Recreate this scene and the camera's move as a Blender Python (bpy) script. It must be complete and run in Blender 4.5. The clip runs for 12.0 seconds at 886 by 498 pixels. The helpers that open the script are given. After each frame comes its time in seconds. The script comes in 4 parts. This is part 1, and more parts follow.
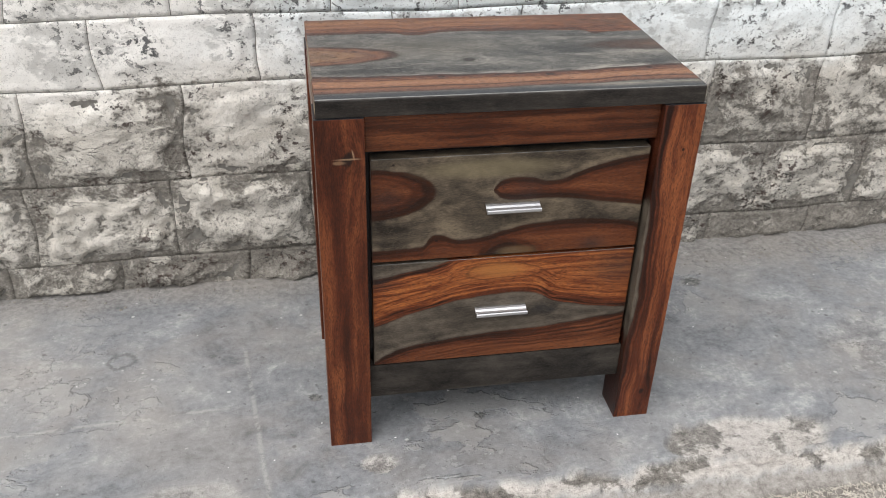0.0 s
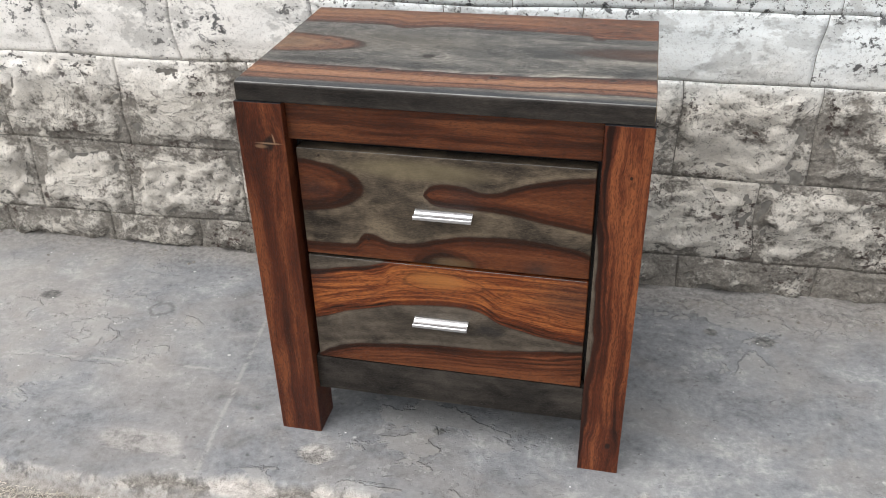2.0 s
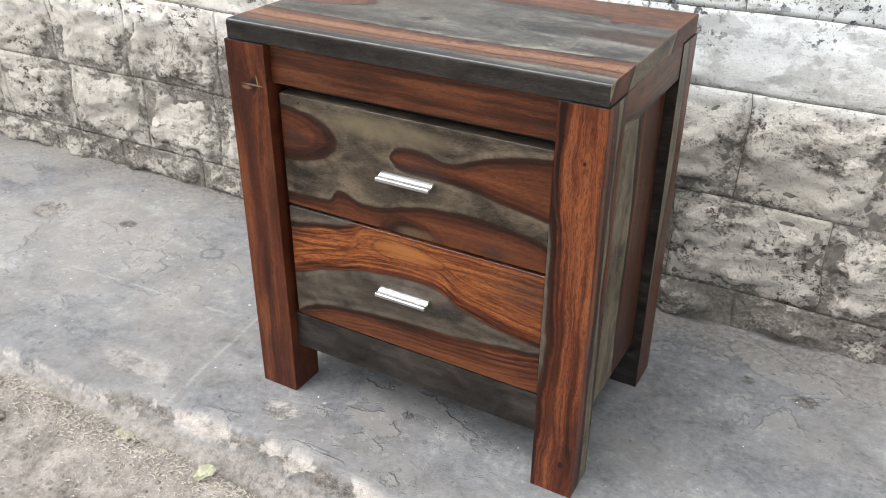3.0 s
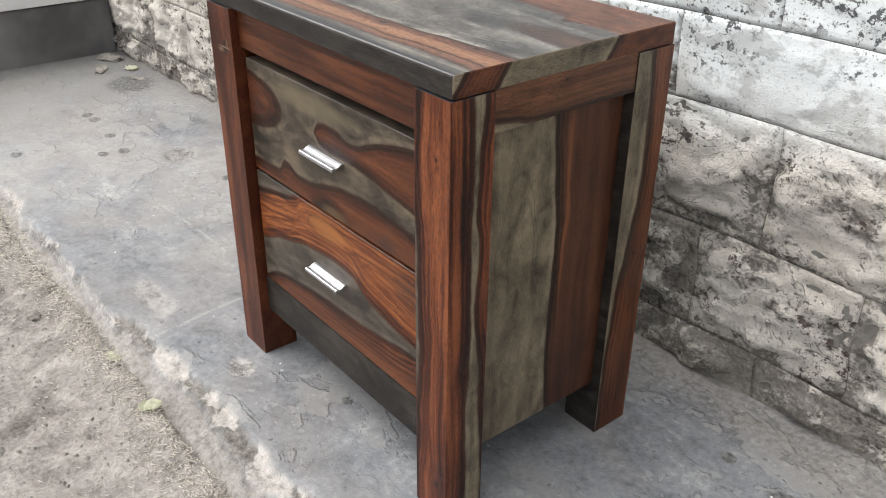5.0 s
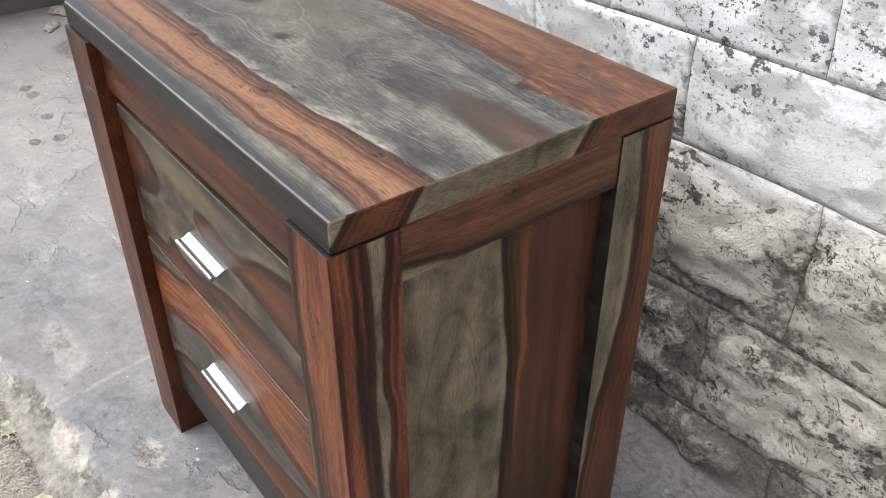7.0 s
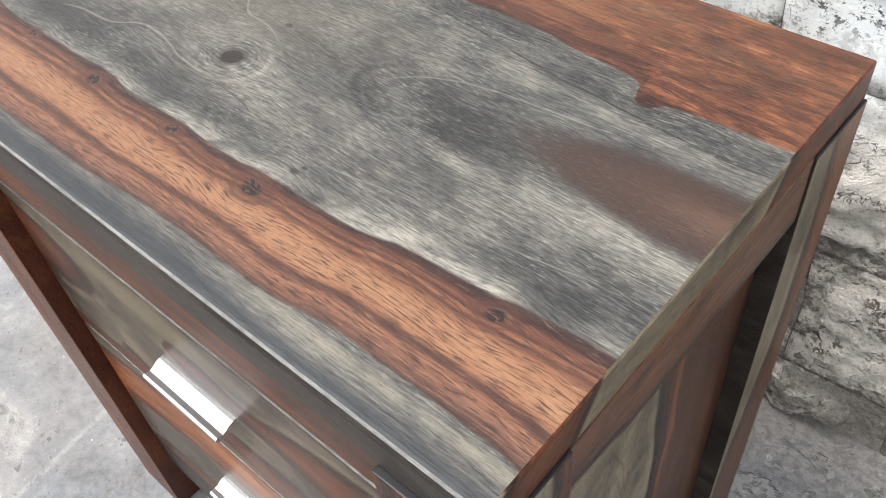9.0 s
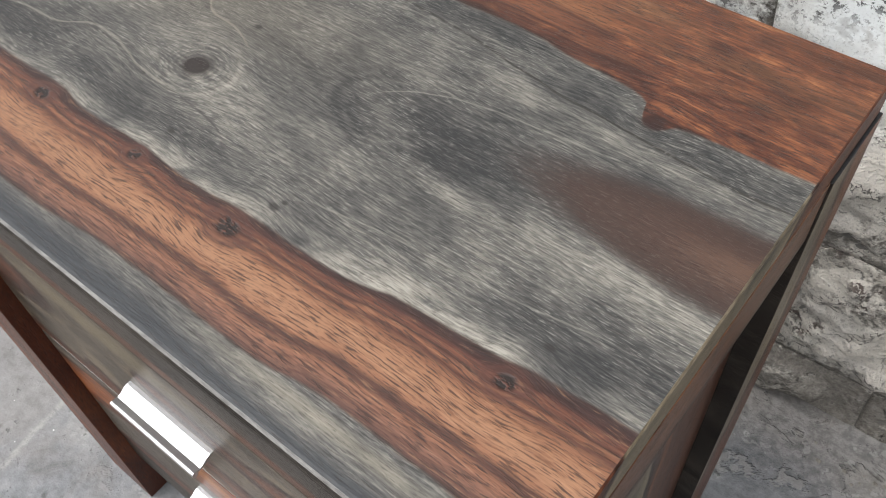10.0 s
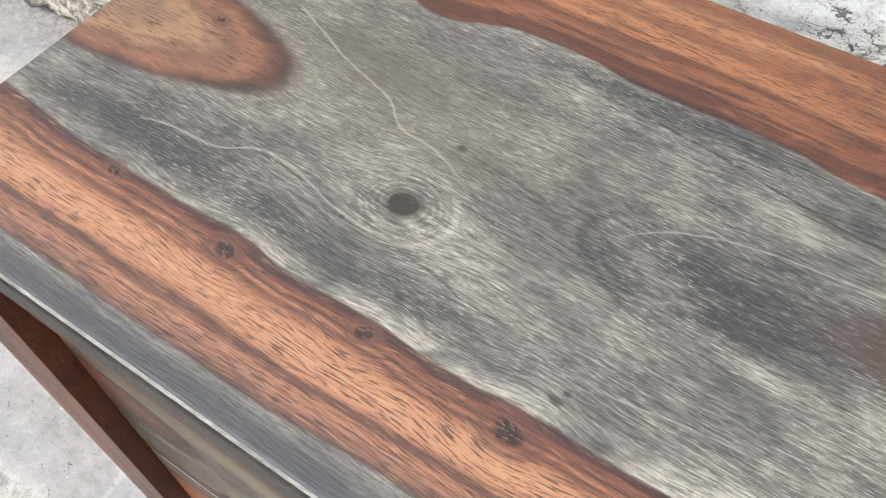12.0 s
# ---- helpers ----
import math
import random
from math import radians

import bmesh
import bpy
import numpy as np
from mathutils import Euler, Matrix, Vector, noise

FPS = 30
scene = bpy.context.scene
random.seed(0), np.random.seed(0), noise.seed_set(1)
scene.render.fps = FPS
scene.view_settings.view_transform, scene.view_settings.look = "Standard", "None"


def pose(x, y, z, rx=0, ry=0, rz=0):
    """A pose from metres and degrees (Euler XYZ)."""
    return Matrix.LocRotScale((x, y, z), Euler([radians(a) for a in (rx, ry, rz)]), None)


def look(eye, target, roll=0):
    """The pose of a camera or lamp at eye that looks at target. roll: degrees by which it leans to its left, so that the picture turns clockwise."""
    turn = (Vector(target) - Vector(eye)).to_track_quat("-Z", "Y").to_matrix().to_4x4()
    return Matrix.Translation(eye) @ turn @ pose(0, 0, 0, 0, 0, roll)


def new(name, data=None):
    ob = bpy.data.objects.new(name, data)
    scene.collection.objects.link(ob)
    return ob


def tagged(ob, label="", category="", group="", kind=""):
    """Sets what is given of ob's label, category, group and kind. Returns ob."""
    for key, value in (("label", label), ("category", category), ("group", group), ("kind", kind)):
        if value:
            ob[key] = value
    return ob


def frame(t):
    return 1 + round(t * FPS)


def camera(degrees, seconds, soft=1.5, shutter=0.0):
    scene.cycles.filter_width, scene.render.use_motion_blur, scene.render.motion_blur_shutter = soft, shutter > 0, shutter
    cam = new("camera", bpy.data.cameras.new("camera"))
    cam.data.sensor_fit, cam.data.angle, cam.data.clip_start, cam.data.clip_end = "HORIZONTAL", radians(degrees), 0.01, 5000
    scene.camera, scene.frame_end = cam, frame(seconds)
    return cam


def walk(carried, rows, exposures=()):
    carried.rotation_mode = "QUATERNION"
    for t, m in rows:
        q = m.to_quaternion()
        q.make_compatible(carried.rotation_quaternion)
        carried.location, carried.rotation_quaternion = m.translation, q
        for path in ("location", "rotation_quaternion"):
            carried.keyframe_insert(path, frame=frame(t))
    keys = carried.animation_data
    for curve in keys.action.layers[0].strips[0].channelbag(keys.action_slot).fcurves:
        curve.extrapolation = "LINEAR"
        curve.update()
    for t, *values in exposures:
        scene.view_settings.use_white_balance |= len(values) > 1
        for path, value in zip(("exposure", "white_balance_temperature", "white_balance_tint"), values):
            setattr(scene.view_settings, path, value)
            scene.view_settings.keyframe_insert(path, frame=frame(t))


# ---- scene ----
cam = camera(54.3, 12.0, soft=1.0)
PATH = [
    (0, (-0.021, -1.081, 1.041), (0.296, 0.597, -0.001), 1.7),
    (0.5, (0.102, -1.067, 1.04), (0.237, 0.627, -0.015), 1.2),
    (1, (0.27, -1.08, 1.058), (0.221, 0.623, 0.011), 0.4),
    (1.5, (0.38, -1.063, 1.039), (0.178, 0.631, -0.005), -0.7),
    (2, (0.522, -1.014, 1.015), (0.135, 0.65, -0.026), -1.4),
    (2.5, (0.648, -0.949, 0.957), (0.045, 0.657, -0.07), -1.1),
    (3, (0.841, -0.881, 0.919), (-0.012, 0.637, -0.065), 0.3),
    (3.2, (0.905, -0.854, 0.901), (-0.012, 0.636, -0.067), 0.2),
    (4.8, (1.165, -0.61, 0.886), (-0.13, 0.573, -0.076), 0.5),
    (5, (1.199, -0.536, 0.878), (-0.157, 0.57, -0.09), 0.6),
    (5.5, (1.23, -0.433, 0.886), (-0.185, 0.575, -0.104), -0.5),
    (6, (1.19, -0.365, 0.902), (-0.224, 0.599, -0.133), -1.2),
    (6.5, (1.079, -0.303, 0.922), (-0.282, 0.669, -0.176), -0.9),
    (6.7, (1.04, -0.273, 0.926), (-0.298, 0.713, -0.186), -0.3),
    (8.3, (0.77, -0.125, 0.931), (-0.321, 0.815, -0.457), -4.0),
    (8.5, (0.739, -0.118, 0.93), (-0.312, 0.827, -0.486), -4.6),
    (9, (0.659, -0.103, 0.92), (-0.319, 0.837, -0.55), -6.7),
    (9.5, (0.625, -0.085, 0.915), (-0.274, 0.85, -0.607), -5.8),
    (10, (0.603, -0.066, 0.929), (-0.228, 0.843, -0.646), -4.7),
    (10.5, (0.552, -0.05, 0.936), (-0.213, 0.828, -0.69), -4.0),
    (11, (0.492, -0.051, 0.94), (-0.229, 0.812, -0.715), -4.2),
    (11.5, (0.449, -0.056, 0.941), (-0.261, 0.825, -0.708), -4.7),
    (12, (0.409, -0.058, 0.943), (-0.277, 0.853, -0.7), -3.2),
]
EXPOSURES = [(0, 0.0), (1.5, 0.05), (2.5, 0.18), (3.0, 0.30), (5.5, 0.26), (6.5, 0.26), (8.5, 0.55), (9.5, 0.54), (10, 0.14), (10.5, 0.16), (11, 0.44), (12, 0.72)]
walk(cam, [(t, look(eye, target, roll)) for t, eye, target, roll in PATH], EXPOSURES)

# ---- sky and sun ----
world = bpy.data.worlds.new("overcast_sky")
scene.world = world
world.use_nodes = True
wt = world.node_tree
sky = wt.nodes.new("ShaderNodeTexSky")
sky.sky_type = "NISHITA"
sky.sun_disc = False
sky.sun_elevation, sky.sun_rotation = radians(62), radians(222)
sky.dust_density, sky.air_density = 4.0, 1.0
haze = wt.nodes.new("ShaderNodeHueSaturation")
haze.inputs["Saturation"].default_value = 0.22
wt.links.new(sky.outputs["Color"], haze.inputs["Color"])
back = wt.nodes["Background"]
wt.links.new(haze.outputs["Color"], back.inputs["Color"])
back.inputs["Strength"].default_value = 0.17

sun = new("sun", bpy.data.lights.new("sun", "SUN"))
sun.data.energy, sun.data.angle, sun.data.color = 1.85, radians(85), (1.0, 0.975, 0.95)
sun.matrix_world = look((-1.0, -1.1, 2.8), (0, 0, 0))


# ---- node helpers ----
class Val:
    """A number in a node tree, with arithmetic."""

    def __init__(self, tree, sock):
        self.tree, self.sock = tree, sock

    def op(self, kind, *others, clamp=False):
        n = self.tree.nodes.new("ShaderNodeMath")
        n.operation, n.use_clamp = kind, clamp
        for k, o in enumerate((self, *others)):
            if isinstance(o, Val):
                self.tree.links.new(o.sock, n.inputs[k])
            else:
                n.inputs[k].default_value = o
        return Val(self.tree, n.outputs[0])

    def __add__(self, o): return self.op("ADD", o)
    def __radd__(self, o): return self.op("ADD", o)
    def __sub__(self, o): return self.op("SUBTRACT", o)
    def __rsub__(self, o): return (self * -1.0) + o
    def __mul__(self, o): return self.op("MULTIPLY", o)
    def __rmul__(self, o): return self.op("MULTIPLY", o)
    def __truediv__(self, o): return self.op("DIVIDE", o)
    def __pow__(self, o): return self.op("POWER", o)
    def __neg__(self): return self * -1.0
    def abs(self): return self.op("ABSOLUTE")
    def sqrt(self): return self.op("SQRT")
    def sin(self): return self.op("SINE")
    def exp(self): return self.op("EXPONENT")
    def max(self, o): return self.op("MAXIMUM", o)
    def min(self, o): return self.op("MINIMUM", o)
    def smax(self, o, d): return self.op("SMOOTH_MAX", o, d)
    def smin(self, o, d): return self.op("SMOOTH_MIN", o, d)
    def step(self, a, b):
        """Smooth step from 0 at a to 1 at b."""
        n = self.tree.nodes.new("ShaderNodeMapRange")
        n.interpolation_type = "SMOOTHSTEP"
        rev = a > b
        n.inputs["From Min"].default_value, n.inputs["From Max"].default_value = (b, a) if rev else (a, b)
        self.tree.links.new(self.sock, n.inputs["Value"])
        r = Val(self.tree, n.outputs["Result"])
        return 1.0 - r if rev else r


class Mat:
    """A node material with object coordinates x, y, z in metres."""

    def __init__(self, name):
        self.mat = bpy.data.materials.new(name)
        self.mat.use_nodes = True
        self.tree = self.mat.node_tree
        self.bsdf = self.tree.nodes["Principled BSDF"]
        tc = self.tree.nodes.new("ShaderNodeTexCoord")
        sep = self.tree.nodes.new("ShaderNodeSeparateXYZ")
        self.tree.links.new(tc.outputs["Object"], sep.inputs[0])
        self.x, self.y, self.z = (Val(self.tree, sep.outputs[i]) for i in range(3))

    def vec(self, x, y, z):
        n = self.tree.nodes.new("ShaderNodeCombineXYZ")
        for k, o in enumerate((x, y, z)):
            if isinstance(o, Val):
                self.tree.links.new(o.sock, n.inputs[k])
            else:
                n.inputs[k].default_value = o
        return n.outputs[0]

    def noise(self, x, y, z, detail=3.0, rough=0.55, warp=0.0):
        n = self.tree.nodes.new("ShaderNodeTexNoise")
        n.inputs["Scale"].default_value = 1.0
        n.inputs["Detail"].default_value, n.inputs["Roughness"].default_value, n.inputs["Distortion"].default_value = detail, rough, warp
        self.tree.links.new(self.vec(x, y, z), n.inputs["Vector"])
        return Val(self.tree, n.outputs[0])

    def cells(self, x, y, z, feature="F1"):
        n = self.tree.nodes.new("ShaderNodeTexVoronoi")
        n.feature = feature
        n.inputs["Scale"].default_value = 1.0
        self.tree.links.new(self.vec(x, y, z), n.inputs["Vector"])
        return Val(self.tree, n.outputs["Distance"])

    def attr(self, name):
        n = self.tree.nodes.new("ShaderNodeAttribute")
        n.attribute_name = name
        return Val(self.tree, n.outputs["Fac"])

    def chance(self):
        n = self.tree.nodes.new("ShaderNodeObjectInfo")
        return Val(self.tree, n.outputs["Random"])

    def curve(self, v, pts):
        """A smooth curve through a few (input, output) points, in metres."""
        a, b = pts[0][0], pts[-1][0]
        lo, hi = min(p[1] for p in pts), max(p[1] for p in pts)
        hi = hi if hi > lo else lo + 1e-4
        n = self.tree.nodes.new("ShaderNodeFloatCurve")
        c = n.mapping.curves[0]
        for _ in range(len(pts) - 2):
            c.points.new(0.5, 0.5)
        for p, (u, w) in zip(c.points, pts):
            p.location = ((u - a) / (b - a), (w - lo) / (hi - lo))
        n.mapping.update()
        self.tree.links.new(((v - a) * (1 / (b - a))).op("MULTIPLY", 1.0, clamp=True).sock, n.inputs["Value"])
        return Val(self.tree, n.outputs[0]) * (hi - lo) + lo

    def rgb(self, c):
        n = self.tree.nodes.new("ShaderNodeRGB")
        n.outputs[0].default_value = (*c, 1)
        return n.outputs[0]

    def mix(self, fac, a, b, kind="MIX"):
        n = self.tree.nodes.new("ShaderNodeMix")
        n.data_type, n.blend_type = "RGBA", kind
        if isinstance(fac, Val):
            self.tree.links.new(fac.sock, n.inputs[0])
        else:
            n.inputs[0].default_value = fac
        for k, o in ((6, a), (7, b)):
            if isinstance(o, tuple):
                n.inputs[k].default_value = (*o, 1)
            else:
                self.tree.links.new(o, n.inputs[k])
        return n.outputs[2]

    def ramp(self, fac, stops):
        n = self.tree.nodes.new("ShaderNodeValToRGB")
        e = n.color_ramp.elements
        while len(e) < len(stops):
            e.new(0.5)
        for k, (p, c) in enumerate(stops):
            e[k].position, e[k].color = p, (*c, 1)
        self.tree.links.new(fac.sock, n.inputs[0])
        return n.outputs[0]

    def bump(self, height, distance, strength=1.0):
        n = self.tree.nodes.new("ShaderNodeBump")
        n.inputs["Distance"].default_value, n.inputs["Strength"].default_value = distance, strength
        self.tree.links.new(height.sock, n.inputs["Height"])
        self.tree.links.new(n.outputs[0], self.bsdf.inputs["Normal"])

    def finish(self, colour, rough, metal=0.0, spec=0.5):
        for key, v in (("Base Color", colour), ("Roughness", rough), ("Metallic", metal), ("Specular IOR Level", spec)):
            s = self.bsdf.inputs[key]
            if isinstance(v, Val):
                self.tree.links.new(v.sock, s)
            elif isinstance(v, (int, float)):
                s.default_value = v
            elif isinstance(v, tuple):
                s.default_value = (*v, 1)
            else:
                self.tree.links.new(v, s)
        return self.mat


# ---- sheesham wood: grey-washed sapwood and red-brown heartwood ----
RED = ((0.016, 0.006, 0.003), (0.084, 0.023, 0.009), (0.190, 0.063, 0.024))
RUST = ((0.016, 0.005, 0.003), (0.104, 0.026, 0.011), (0.290, 0.092, 0.035))
ORANGE = ((0.018, 0.006, 0.003), (0.150, 0.037, 0.012), (0.420, 0.140, 0.040))
GREY = ((0.024, 0.020, 0.016), (0.066, 0.055, 0.043), (0.140, 0.117, 0.090))
OLIVE = ((0.020, 0.016, 0.012), (0.074, 0.059, 0.043), (0.185, 0.146, 0.100))
TAUPE = ((0.042, 0.034, 0.023), (0.150, 0.121, 0.080), (0.290, 0.238, 0.160))
UMBER = ((0.012, 0.006, 0.004), (0.058, 0.021, 0.011), (0.135, 0.052, 0.026))
INK = ((0.008, 0.0075, 0.007), (0.028, 0.025, 0.022), (0.070, 0.062, 0.053))


def blob(m, u, v, cu, cv, ru, rv):
    """Positive inside an ellipse: about metres from its rim."""
    a, b = (u - cu) * (1 / ru), (v - cv) * (1 / rv)
    return (1.0 - (a * a + b * b).sqrt()) * rv


def wood(name, along, field, heart=RED, sap=GREY, knots=(), rough=0.33, seed=0.0, edge=0.004, bands=110.0, figure=0.5, glow=(), spots=(), spec=0.27, sway_by=0.010, lower=None, cloudy=1.0, contrast=2.7, stripes=0.30, arcs=(), follow=(1.0, 0.7), rim_by=0.72, grain=0.55, swirls=0.9, streak=1.0):
    """A board. along: axis of the grain. field(m, u, v): metres inside the heartwood. knots: (u, v, radius)."""
    m = Mat(name)
    u, v, w = {"x": (m.x, m.y, m.z), "xz": (m.x, m.z, m.y), "zx": (m.z, m.x, m.y), "zy": (m.z, m.y, m.x), "yz": (m.y, m.z, m.x)}[along]
    sway = m.noise(u * 9 + seed, v * 26, w * 26, 2.0) - 0.5
    fine = m.noise(u * 34 + seed, v * 90, w * 90, 2.0) - 0.5
    vv = v + sway * sway_by + fine * 0.0026
    dark = halo = None
    for ku, kv, kr in knots:
        a, b = (u - ku), (v - kv) * 1.25
        r2 = a * a + b * b
        near = (r2 * (-1 / (kr * kr * 16))).exp()
        vv = vv + (v - kv) * near * -0.5
        a, b = a + fine * kr * 1.3, b + sway * kr * 1.1
        q = (a * a * 0.75 + b * b).sqrt() * (1 / kr)
        core = q.step(0.85, 0.35)
        rings = ((q * 7.0).sin() * 0.5 + 0.5) * q.step(2.9, 1.0)
        dark = core if dark is None else dark.max(core)
        halo = rings if halo is None else halo.max(rings)
    s = field(m, u, vv)
    h = s.step(-edge * 0.5, edge * 0.5)
    ring = m.noise(vv * (bands * follow[0]) + seed, u * 2.6, s * (bands * follow[1]), 3.0, 0.65)
    broad = m.noise(u * 5 + seed, vv * 34, w * 9, 3.0)
    cloud = m.noise(u * 13 + seed, v * 17, w * 17, 3.0, 0.6, 0.6)
    fibre = m.noise(u * 130 + seed, vv * 700, w * 700, 3.0, 0.7)
    swirl = m.noise(u * 15 + seed, v * 24, w * 24, 2.0, 0.5, 1.6)
    pores = m.noise(u * 120 + seed, vv * 1000, w * 1000, 1.0, 0.5)
    tone = ring * figure + broad * (1.0 - figure)
    tone = (tone - 0.5) * contrast + 0.47 + (fibre - 0.5) * 0.95 * grain + (cloud - 0.5) * 0.45
    tone = tone + s.step(0.0, 0.024) * 0.42 - 0.26 + (s * 820.0).sin() * (s * -75.0).exp() * s.step(-0.001, 0.003) * stripes
    hc = m.ramp(tone, ((0.10, heart[0]), (0.48, heart[1]), (0.88, heart[2])))
    if lower:
        lc = m.ramp(tone, ((0.10, lower[1][0]), (0.48, lower[1][1]), (0.88, lower[1][2])))
        hc = m.mix(vv.step(lower[0] + 0.004, lower[0] - 0.004), hc, lc)
    tone_s = (broad - 0.5) * streak + (ring - 0.5) * 0.4 + (fibre - 0.5) * 1.35 * grain + (cloud - 0.5) * cloudy + (swirl - 0.5) * swirls + 0.5
    sc = m.ramp(tone_s, ((0.08, sap[0]), (0.48, sap[1]), (0.92, sap[2])))
    fringe = (s + edge * 1.6).abs().step(edge * 2.2, 0.0) * (cloud.step(0.38, 0.60)) * 0.52
    sc = m.mix(fringe, sc, tuple(k * 1.25 for k in sap[2]))
    c = m.mix(h, sc, hc)
    rim = (s - edge * 1.0).abs().step(edge * 2.2, 0.0) * rim_by
    c = m.mix(rim, c, tuple(k * 1.5 for k in heart[0]))
    for pu, pv, pr, k in spots:
        a, b = u - pu, vv - pv
        c = m.mix(((a * a * 0.35 + b * b) * (-1 / (pr * pr))).exp() * k, c, (0.020, 0.020, 0.021))
    for au, av, ru, rv, lo, hi, col, k in arcs:
        line = blob(m, u + sway * 0.03, vv + sway * 0.01, au, av, ru, rv).abs().step(0.0013, 0.0002) * u.step(hi, hi - 0.02) * u.step(lo, lo + 0.02)
        c = m.mix(line * k, c, col)
    fleck = m.noise(u * 260 + seed, vv * 1500, w * 1500, 2.0, 0.7)
    c = m.mix(fleck.step(0.54, 0.66) * (1.0 - h) * 0.42 * grain, c, tuple(k * 1.35 for k in sap[2]))
    c = m.mix(fleck.step(0.46, 0.36) * 0.62 * grain, c, tuple(k * 0.7 for k in sap[0]))
    c = m.mix(pores.step(0.53, 0.59) * cloud.step(0.25, 0.50) * (h * 0.40 * grain + 0.22), c, tuple(k * 1.3 for k in heart[0]))
    if dark is not None:
        c = m.mix(halo * 0.30, c, tuple(k * 1.6 for k in heart[0]))
        c = m.mix(dark * 0.92, c, (0.012, 0.007, 0.006))
    for gu, gv, ru, rv, col, k in glow:
        c = m.mix(blob(m, u, vv, gu, gv, ru, rv).step(-rv * 0.35, rv * 0.55) * k, c, col)
    m.bump(fibre * 0.6 + pores.step(0.64, 0.555) * 0.4, 0.0007, 0.55)
    return m.finish(c, fibre * 0.20 + (rough - 0.11) + broad * 0.06, 0.0, spec)


def end_field(m, u, v):
    """Across the top board's end: the bands run through it aslant."""
    w = u - (v - 0.613) * 0.7
    return (w - 0.014).min(0.079 - w).max(w - 0.247)


def top_wood():
    """The top board: grey sapwood, a brown band in front, another behind, knots between."""
    m = Mat("wood_top")
    u, v = m.x, m.y
    sway = m.noise(u * 9, v * 26, 0.0, 2.0) - 0.5
    fine = m.noise(u * 34, v * 90, 0.0, 2.0) - 0.5
    flow = v + sway * 0.006 + fine * 0.0022
    small = ((0.344, 0.065, 0.0074), (0.267, 0.070, 0.0046), (0.501, 0.077, 0.0054), (0.185, 0.0695, 0.0058), (0.105, 0.075, 0.0040), (0.073, 0.188, 0.0030))
    for ku, kv, kr in small + ((0.240, 0.1365, 0.0085), (0.472, 0.2485, 0.0050)):
        a, b = u - ku, (v - kv) * 1.2
        near = ((a * a + b * b) * (-1 / (kr * kr * 16))).exp()
        flow = flow + (v - kv) * near * -0.55
    fibre = m.noise(u * 70, flow * 800, 0.0, 3.0, 0.7)
    hair = m.noise(u * 52, flow * 560, 3.0, 3.0, 0.65)
    streak = m.noise(u * 5, flow * 60, 5.0, 4.0, 0.6)
    cloud = m.noise(u * 13, v * 17, 0.0, 4.0, 0.62, 0.6)
    blotch = m.noise(u * 30, v * 60, 7.0, 4.0, 0.65, 0.4)
    fleck = m.noise(u * 150, flow * 1300, 0.0, 2.0, 0.7)
    pores = m.noise(u * 85, flow * 1050, 9.0, 2.0, 0.6)
    waver = (m.noise(u * 11, flow * 30, 2.0, 3.0) - 0.5)
    figure = m.noise(u * 7, flow * 130, 11.0, 4.0, 0.65)

    front = m.curve(u, ((0.0, 0.017), (0.084, 0.018), (0.18, 0.0175), (0.25, 0.018), (0.316, 0.022), (0.40, 0.0215), (0.453, 0.0265), (0.56, 0.020)))
    low = m.curve(u, ((0.0, 0.088), (0.032, 0.084), (0.106, 0.079), (0.150, 0.079), (0.181, 0.080), (0.224, 0.0755), (0.27, 0.0765), (0.308, 0.0745), (0.345, 0.077), (0.395, 0.0765), (0.437, 0.083), (0.492, 0.086), (0.511, 0.089), (0.56, 0.0905)))
    back = m.curve(u, ((0.0, 0.270), (0.1, 0.272), (0.15, 0.268), (0.174, 0.258), (0.203, 0.266), (0.25, 0.273), (0.305, 0.268), (0.372, 0.269), (0.411, 0.264), (0.446, 0.261), (0.462, 0.256), (0.4715, 0.241), (0.483, 0.248), (0.511, 0.251), (0.56, 0.253)))
    heart_left = blob(m, u, v + sway * 0.012, -0.008, 0.170, 0.146, 0.043)
    heart_right = blob(m, u + sway * 0.04, v + sway * 0.008, 0.566, 0.184, 0.128, 0.027)

    # grey sapwood
    tone = (streak - 0.5) * 0.60 + (hair - 0.5) * 0.9 + (fibre - 0.5) * 1.15 + (cloud - 0.5) * 0.70 + (blotch - 0.5) * 0.70 + 0.41

    def zone(cu, cv, ru, rv, k, soft=0.5):
        return blob(m, u + sway * 0.03, v + sway * 0.01, cu, cv, ru, rv).step(-rv * soft, rv * soft) * k

    tone = tone - zone(0.405, 0.172, 0.078, 0.030, 0.17, 0.5) - zone(0.412, 0.168, 0.040, 0.016, 0.10)
    tone = tone - zone(0.530, 0.115, 0.050, 0.020, 0.20, 0.9) - zone(0.20, 0.096, 0.12, 0.013, 0.18) - zone(0.07, 0.100, 0.07, 0.010, 0.20)
    tone = tone - zone(0.366, 0.223, 0.014, 0.010, 0.20) - zone(0.52, 0.240, 0.10, 0.010, 0.14) - zone(0.36, 0.258, 0.10, 0.008, 0.14) - zone(0.115, 0.115, 0.05, 0.014, 0.16)
    tone = tone + zone(0.48, 0.150, 0.09, 0.010, 0.16, 0.9) + zone(0.44, 0.226, 0.10, 0.008, 0.14) + zone(0.20, 0.165, 0.06, 0.020, 0.10) + zone(0.30, 0.125, 0.06, 0.020, 0.10)
    beyond = v + fine * 0.004 - low
